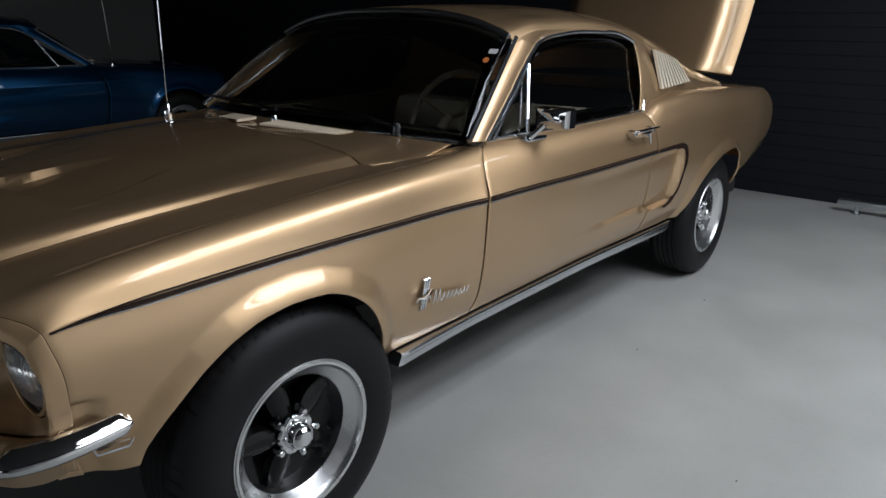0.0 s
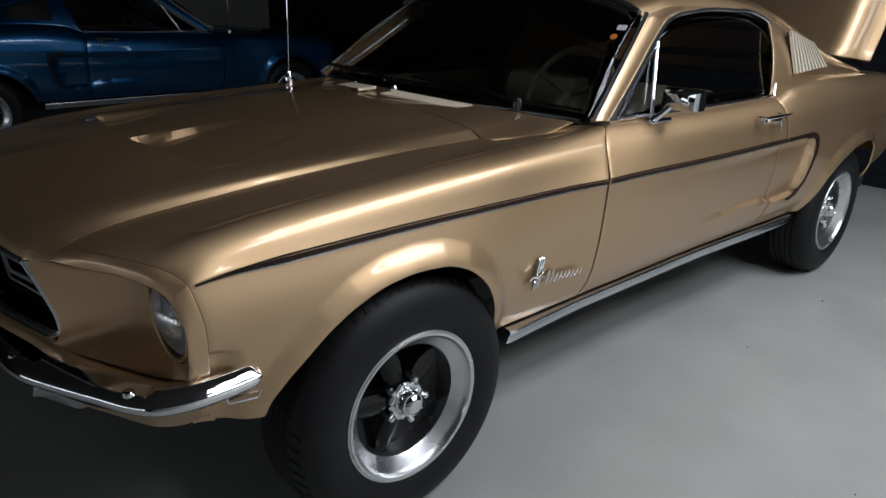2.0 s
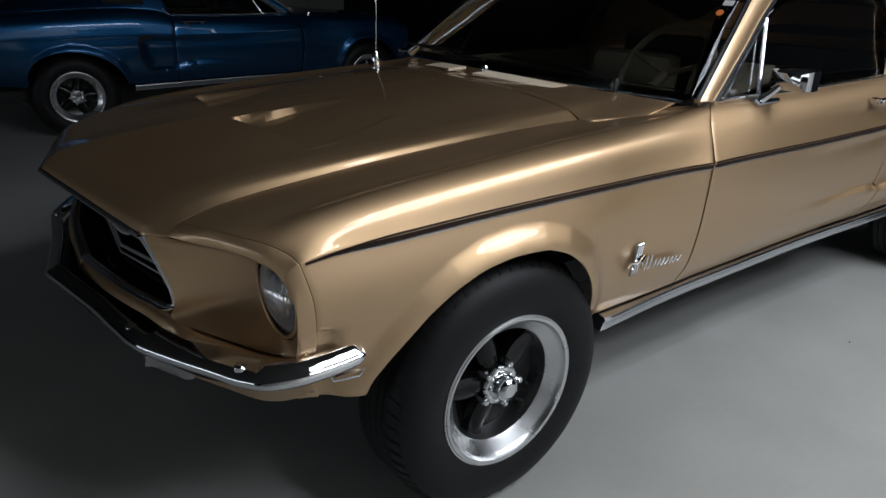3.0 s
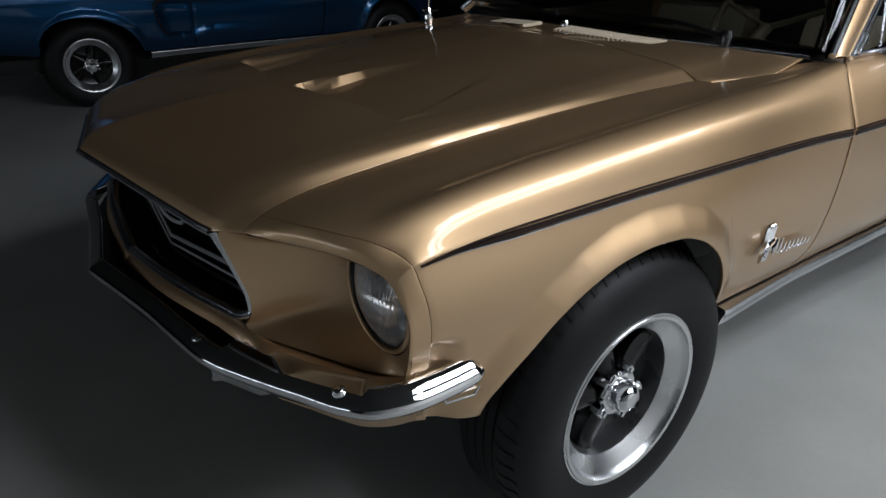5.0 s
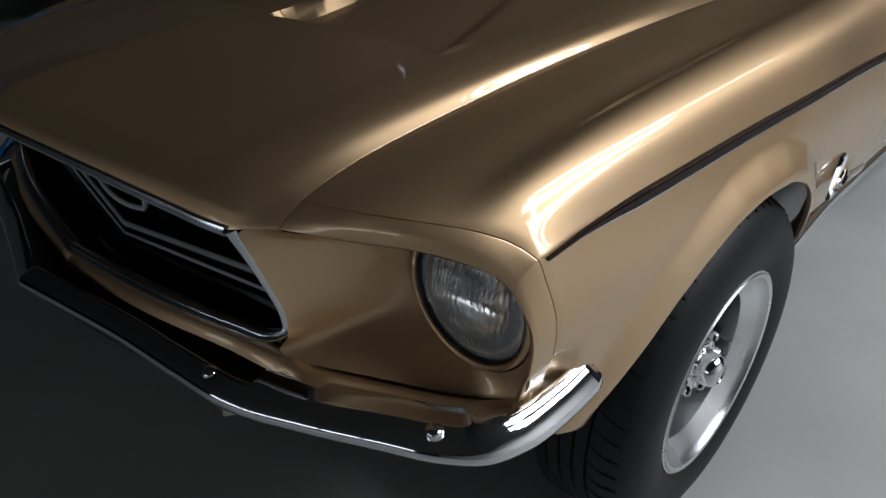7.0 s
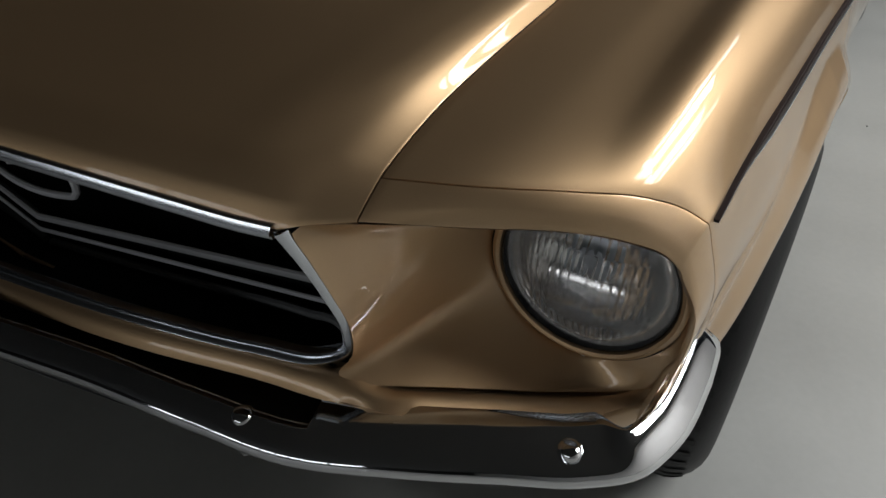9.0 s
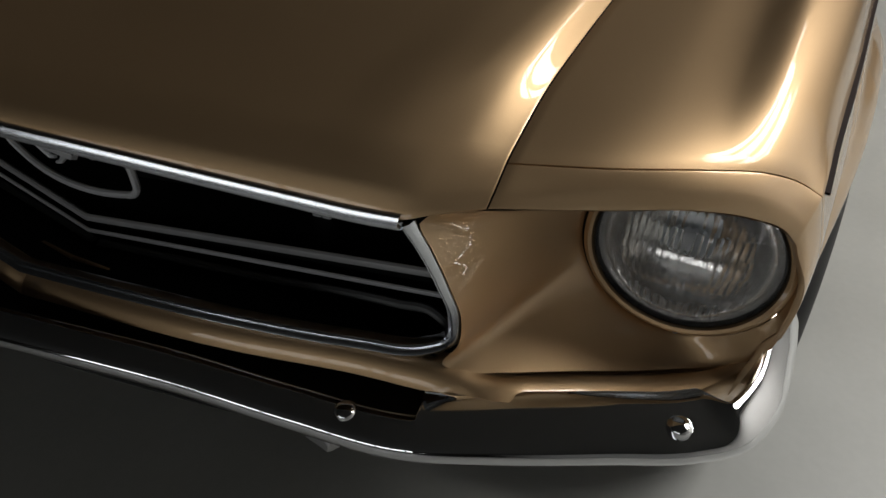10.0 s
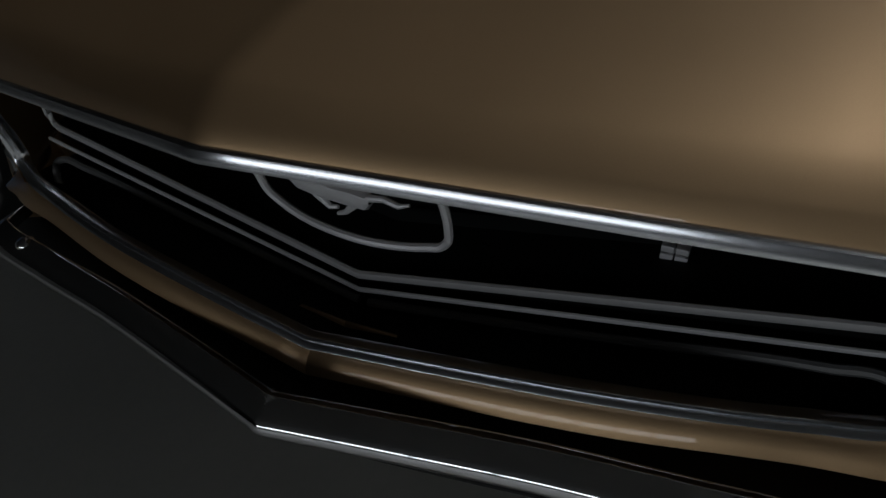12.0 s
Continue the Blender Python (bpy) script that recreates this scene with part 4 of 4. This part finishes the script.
                part("badge_bar", bm, BARS, insert, "small plain badge bar")


def wheel(car, name, xc, side):
    hub = new(name)
    hub.parent = car
    tagged(hub, "wide black tyre on a machined rim with black spokes")
    W = .850 if xc < 1 else .860

    def put(nm, bm, mat, label="", smooth=40.0):
        for v in bm.verts:
            v.co = Vector((xc + v.co.x * 1.02, (W + v.co.y) * side, .330 + v.co.z * 1.02))
        bmesh.ops.recalc_face_normals(bm, faces=bm.faces[:])
        return part(nm, bm, mat, hub, label, smooth)

    bm = bmesh.new()
    half = [(.188, -.022), (.192, -.006), (.200, .000), (.215, .006), (.232, .010), (.252, .011), (.268, .009), (.284, .004), (.300, -.006), (.310, -.016), (.317, -.028), (.3225, -.040)]
    tread = []
    for k in range(5):
        a = -.042 - .026 * k
        tread += [(.324, a - .002), (.325, a - .020), (.319, a - .0215), (.319, a - .0255)]
    prof = half + tread[:-2] + [(r, -.206 - h) for r, h in half[::-1]]
    lathe(bm, prof, 120)
    bmesh.ops.recalc_face_normals(bm, faces=bm.faces[:])
    tyre = put("tyre", bm, RUBBER, "black rubber tyre with grooved tread")
    for k in range(60):
        bm = bmesh.new()
        a = 2 * math.pi * k / 60
        rows = []
        for h, r in ((-.016, .3125), (-.030, .3205), (-.042, .3252), (-.062, .3262)):
            b = a + .05 * (h + .016) / .04
            rows.append([Vector((r * math.cos(b + e), h, r * math.sin(b + e))) for e in (-.017, .017)] + [Vector(((r - .008) * math.cos(b + .02), h, (r - .008) * math.sin(b + .02)))])
        sheet(bm, rows)
        put("tread_block", bm, RUBBER)
    bm = bmesh.new()
    lathe(bm, [(.186, -.03), (.190, -.004), (.196, .002), (.199, .001), (.200, -.006), (.194, .004), (.186, .002), (.182, -.008), (.176, -.014), (.156, -.030), (.150, -.036), (.149, -.075), (.140, -.16)], 96)
    rim = put("rim", bm, ALLOY, "machined aluminium rim")
    bm = bmesh.new()
    lathe(bm, [(.152, -.05), (.150, -.085), (.10, -.10), (0, -.10)], 64)
    put("rim_well", bm, SPOKE, "black inner rim")
    for k in range(5):
        a = 2 * math.pi * k / 5 + math.pi / 2 + .35
        bm = bmesh.new()
        rows = []
        for i in range(9):
            t = i / 8
            r = .035 + .118 * t
            hw = .016 + .013 * math.sin(math.pi * min(t * 1.15, 1)) + .010 * t**3
            h = -.052 - .012 * math.sin(math.pi * t * .6) - .002 * t
            rows.append([Vector((r, h - .030, -hw * 1.1)), Vector((r, h - .006, -hw)), Vector((r, h + .004, -hw * .5)), Vector((r, h + .006, 0)), Vector((r, h + .004, hw * .5)), Vector((r, h - .006, hw)), Vector((r, h - .030, hw * 1.1))])
        sheet(bm, rows)
        bmesh.ops.rotate(bm, verts=bm.verts[:], cent=(0, 0, 0), matrix=Matrix.Rotation(a, 3, "Y"))
        put("spoke", bm, SPOKE, "glossy black spoke")
        b = radians(67 + 72 * k)
        c, n = math.cos(b), math.sin(b)
        bm = bmesh.new()
        lathe(bm, [(0, .020), (.006, .020), (.0095, .014), (.0100, -.02)], 6, "Y", (.058 * c, -.046, .058 * n))
        put("lug_nut", bm, CHROME, "chrome lug nut")
        bm = bmesh.new()
        wing = [Vector((.041 * math.cos(b + e) * g, -.042, .041 * math.sin(b + e) * g)) for e, g in ((-.62, 1.16), (-.45, 1.05), (-.2, .98), (0, 1.0), (.2, .98), (.45, 1.05), (.62, 1.16))]
        tube(bm, wing, [.007, .0100, .008, .012, .008, .0100, .007], 10)
        put("nut_plate", bm, CHROME, "lobed chrome plate round the hub")
    bm = bmesh.new()
    lathe(bm, [(.036, -.055), (.035, -.036), (.033, -.026), (.0315, -.012), (.029, -.004), (.019, .003), (.018, .001), (.006, .003), (0, .003)], 32)
    put("hub_cap", bm, CHROME, "protruding domed chrome hub cap")


def door_fittings(car, door, side):
    # door handle
    bm = bmesh.new()
    for x in (1.64, 1.80):
        box(bm, x - .014, x + .014, .868, .902, .886, .910, .005)
    tube(bm, [Vector((1.610, .900, .905)), Vector((1.68, .916, .908)), Vector((1.77, .916, .908)), Vector((1.845, .902, .903))], [.008, .010, .010, .007], 10, .7)
    lathe(bm, [(0, .900), (.011, .900), (.012, .894), (.012, .86)], 20, "Y", (1.765, 0, .880))
    tube(bm, [Vector((1.768, .90, .885)), Vector((1.770, .905, .842))], .005, 8)
    mirror(bm, side)
    bmesh.ops.recalc_face_normals(bm, faces=bm.faces[:])
    part("door_handle", bm, CHROME, door, "chrome door handle")
    if side < 0:
        # mirror
        bm = bmesh.new()
        box(bm, .965, 1.09, .785, .822, .936, .950, .005)
        tube(bm, [Vector((.985, .808, .944)), Vector((1.008, .828, .968)), Vector((1.038, .852, 1.004))], [.013, .010, .010], 10)
        mirror(bm, side)
        bmesh.ops.recalc_face_normals(bm, faces=bm.faces[:])
        arm = part("mirror_arm", bm, CHROME, door, "chrome mirror arm")
        bm = bmesh.new()
        rows = []
        for x, k in ((1.020, .60), (1.026, .88), (1.038, .97), (1.056, 1.0), (1.082, 1.0)):
            rows.append([Vector((x, .870 + .066 * k * a, 1.014 + .034 * k * b)) for a, b in ((-1, -.85), (-.9, -1), (.9, -1), (1, -.85), (1, .85), (.9, 1), (-.9, 1), (-1, .85))])
        vs = sheet(bm, rows, True)
        bm.faces.new(vs[0])
        bm.faces.new(vs[-1])
        mirror(bm, side)
        bmesh.ops.recalc_face_normals(bm, faces=bm.faces[:])
        part("mirror_head", bm, CHROME, door, "square chrome door mirror")
        # fender badge: upright tri-bar with plain bars for the script
        for k in range(3):
            bm = bmesh.new()
            rows = []
            for z, g in ((.530, 0), (.535, 1), (.615, 1), (.621, 0)):
                x = .400 + .0088 * k + .022 * (z - .530) / .09
                rows.append([Vector((x + a, -.852 - .010 * b * (.4 + .6 * g), z)) for a, b in ((0, 0), (.001, .8), (.0038, 1), (.0066, .8), (.0076, 0))])
            sheet(bm, rows)
            face_out(bm, (.37, -.7, .59))
            part("badge_bar", bm, CHROME, car, "chrome upright badge bar")
        bm = bmesh.new()
        tube(bm, [Vector((0.380, -0.864, 0.565)), Vector((0.392, -0.865, 0.575)), Vector((0.406, -0.868, 0.571)), Vector((0.426, -0.868, 0.577)), Vector((0.440, -0.866, 0.585)), Vector((0.450, -0.864, 0.583))], [.003, .004, .008, .008, .006, .003], 8, .8)
        tube(bm, [Vector((0.404, -0.868, 0.569)), Vector((0.397, -0.866, 0.557)), Vector((0.404, -0.865, 0.549))], [.004, .003, .002], 6)
        tube(bm, [Vector((0.428, -0.868, 0.573)), Vector((0.438, -0.866, 0.561)), Vector((0.432, -0.865, 0.551))], [.004, .003, .002], 6)
        part("badge_emblem", bm, CHROME, car, "plain chrome emblem shape")
        # script as plain slanted strokes of its size
        for k in range(9):
            bm = bmesh.new()
            x = .456 + .0165 * k
            y = -.858 - .10 * (x - .456)
            top = .577 - .0035 * k if k < 2 else .561 - .0018 * k
            low = .531 - .0008 * k
            tube(bm, [Vector((x, y, low + .003)), Vector((x + .006, y - .001, (low + top) / 2)), Vector((x + .013, y - .001, top))], [.0022, .0030, .0022], 6)
            if k < 8:
                tube(bm, [Vector((x + .013, y - .001, top)), Vector((x + .013, y - .001, low + .010)), Vector((x + .0185, y, low + .004))], .0018, 6)
            part("badge_script", bm, CHROME, car, "plain chrome strokes of a script badge")
        # stickers inside the windscreen
        for w, t, r, mat, nm in ((.610, .70, .013, ORANGE, "round_sticker"), (.618, .80, .016, PAPER, "sticker")):
            a, b = windshield_base(w * 1.17), windshield_top(w)
            p = a.lerp(b, t) + Vector((-.02, 0, .012)) * math.sin(math.pi * t) + Vector((-.006, 0, .006))
            d = (b - a).normalized()
            bm = bmesh.new()
            n = 20 if mat is ORANGE else 4
            ring = []
            for k in range(n):
                c = 2 * math.pi * (k + .5) / n
                ring.append(p + Vector((0, 1, 0)) * r * math.cos(c) * (1 if n > 4 else 1.6) + d * r * math.sin(c))
            vs = [bm.verts.new(Vector((q.x, -q.y, q.z))) for q in ring]
            f = bm.faces.new(vs)
            bmesh.ops.extrude_face_region(bm, geom=[f])
            for v in bm.verts[n:]:
                v.co += Vector((-.001, 0, .001))
            bmesh.ops.recalc_face_normals(bm, faces=bm.faces[:])
            part(nm, bm, mat, car, "small round orange sticker" if n > 4 else "small white sticker", 0)
    else:
        bm = bmesh.new()
        lathe(bm, [(0, .03), (.008, .03), (.014, .016), (.018, 0), (.018, -.03)], 16, "Z", (.540, .720, .950))
        tube(bm, [Vector((.540, .720, .97)), Vector((.550, .720, 1.35)), Vector((.565, .720, 1.86))], [.0035, .0028, .002], 8)
        part("antenna", bm, CHROME, car, "tall thin chrome antenna")


def cabin(car):
    """Dark headliner, dashboard, steering wheel and bucket seats."""
    bm = bmesh.new()
    rows = []
    for u in steps(.01, .8, .05):
        half = [net(ROOF, u, 3.8 * k / 12) - Vector((0, 0, .022)) for k in range(13)]
        rows.append([Vector((p.x, -p.y, p.z)) for p in half[:0:-1]] + half)
    sheet(bm, rows)
    part("headliner", bm, HEADLINER, car, "dark cloth headliner")
    bm = bmesh.new()
    box(bm, .78, .98, -.70, .70, .80, .935, .03)
    for y in (-.36, .36):
        box(bm, .90, 1.02, y - .20, y + .20, .84, .945, .03)
    part("dashboard", bm, BLACK, car, "dark padded dashboard")
    bm = bmesh.new()
    box(bm, .75, 2.9, -.72, .72, .42, .46, .01)
    box(bm, 2.2, 2.3, -.70, .70, .46, 1.0, .02)
    part("cabin_floor", bm, HEADLINER, car, "dark carpet")
    bm = bmesh.new()
    c, tilt = Vector((1.10, -.36, .965)), radians(62)
    tube(bm, [c + Vector((.19 * math.sin(a) * math.cos(tilt), .19 * math.cos(a), .19 * math.sin(a) * math.sin(tilt))) for a in [2 * math.pi * k / 40 for k in range(40)]], .012, 8, closed=True)
    for a in (.4, math.pi - .4, 1.5 * math.pi):
        tube(bm, [c, c + Vector((.19 * math.sin(a) * math.cos(tilt), .19 * math.cos(a), .19 * math.sin(a) * math.sin(tilt)))], .009, 8)
    tube(bm, [c, c + Vector((-.16, 0, -.10))], .02, 10)
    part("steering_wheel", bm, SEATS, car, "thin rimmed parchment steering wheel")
    for y in (-.36, .36):
        bm = bmesh.new()
        box(bm, 1.30, 1.78, y - .25, y + .25, .56, .70, .05)
        box(bm, 1.74, 1.88, y - .24, y + .24, .62, .945, .05)
        for v in bm.verts:
            if v.co.x > 1.70 and v.co.z > .7:
                v.co.x += .25 * (v.co.z - .7)
        part("seat", bm, CREAM, car, "parchment vinyl bucket seat")
    for s in (-1, 1):
        bm = bmesh.new()
        box(bm, .80, 1.88, s * .70 - .02, s * .70 + .02, .45, .94, .01)
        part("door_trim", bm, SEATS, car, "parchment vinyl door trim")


# ---- the room ----
def slab(name, x0, x1, y0, y1, z0, z1, mat, label, category):
    bm = bmesh.new()
    box(bm, x0, x1, y0, y1, z0, z1)
    return tagged(link(name, bm, mat, None, "", 0), label, category, "", "structure")


slab("floor", -8, 5.3, -5.4, 9.4, -.2, 0, FLOOR, "smooth grey painted concrete garage floor", "floor")
slab("ceiling", -8, 5.3, -5.4, 9.4, 3.4, 3.6, CEIL, "dark ceiling board over the garage", "ceiling")
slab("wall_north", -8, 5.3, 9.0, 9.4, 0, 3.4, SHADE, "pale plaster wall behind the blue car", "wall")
slab("wall_south", -8, 5.3, -5.4, -5.1, 0, 3.4, WALL, "plain white plaster wall", "wall")
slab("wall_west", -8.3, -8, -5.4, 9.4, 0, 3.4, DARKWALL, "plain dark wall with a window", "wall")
# never in view; as wide as its lamp, which fills the car's front
win = tagged(new("window_1"), "unseen window with dark glazing bars, widened for front fill", "window", "", "structure")
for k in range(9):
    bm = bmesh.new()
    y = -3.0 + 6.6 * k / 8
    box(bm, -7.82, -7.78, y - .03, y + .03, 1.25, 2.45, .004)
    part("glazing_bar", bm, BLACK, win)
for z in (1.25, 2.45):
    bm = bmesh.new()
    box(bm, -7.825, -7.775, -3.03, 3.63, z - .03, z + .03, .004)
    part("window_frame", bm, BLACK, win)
for tx, ty, lx, ly, power in TUBES:
    lamp = tagged(new("ceiling_light"), "white ceiling light panel with a bright tube", "ceiling light", "ceiling tube lights")
    lamp.location = (tx, ty, 3.2)
    bm = bmesh.new()
    box(bm, -lx / 2, lx / 2, -ly / 2, ly / 2, 0, .07, .01)
    part("housing", bm, WALL, lamp)
    bm = bmesh.new()
    box(bm, -.01, .01, -.01, .01, .07, .2)
    part("stem", bm, WALL, lamp)
rail = tagged(new("floor_rail"), "low bright metal rail on feet at the foot of the wall", "rail")
bm = bmesh.new()
box(bm, 4.72, 4.78, -2.3, -1.14, .055, .095, .006)
part("bar", bm, SATIN, rail)
for y in (-1.27, -2.1):
    bm = bmesh.new()
    box(bm, 4.735, 4.765, y - .015, y + .015, .004, .06, .003)
    box(bm, 4.70, 4.80, y - .03, y + .03, .001, .008, .002)
    part("foot", bm, SATIN, rail)
for x, y, r in ((1.62, -1.0, .004), (2.35, -1.02, .005), (1.0, -1.6, .003)):
    bm = bmesh.new()
    bmesh.ops.create_icosphere(bm, subdivisions=1, radius=r, matrix=Matrix.Translation((x, y, r * .35)) @ Matrix.Diagonal((1.3, .8, .5, 1)))
    tagged(link("grit", bm, DARK, None, "", 0), "tiny dark crumb of dirt on the concrete floor", "dirt", "crumbs on the floor")
# dark clad wall behind the car
wall = tagged(new("wall_east"), "dark blue-grey horizontally clad wall", "wall", "", "structure")
bm = bmesh.new()
box(bm, 5.0, 5.3, -5.4, 9.4, 0, 3.4)
part("wall_core", bm, SLATE, wall, "", 0)
bm0 = bmesh.new()
box(bm0, 4.985, 5.0, -5.1, 9.0, .001, .099, .003)
board = part("board", bm0, SLATE, wall, "", 0)
for k in range(1, 34):
    o = new("board", board.data)
    o.parent, o.location = wall, (0, 0, .1 * k)
gold = build_car("car", GOLD, "gold metallic fastback coupe with raised boot lid", 1.0)

# raised boot lid
bm = bmesh.new()
rows = []
for i in range(41):
    u = i / 40
    drop = .075 * smooth01(.72, 1, abs(2 * u - 1)) ** 1.5
    rows.append([Vector((3.36 + .34 * t + .03 * math.sin(math.pi * t) + drop * 1.9, -.64 + 1.28 * u, 1.03 + .66 * t + .03 * math.sin(math.pi * u) - drop * .2)) for t in [k / 12 for k in range(13)]])
sheet(bm, rows)
face_out(bm, (4.5, 0, .8))
thick(part("boot_lid", bm, GOLD, gold), .03, .006)

blue = build_car("car", BLUE, "blue metallic coupe parked behind the gold car", 0.5)
blue.matrix_world = pose(2.70, 5.20, -.02, 0, 0, 180)
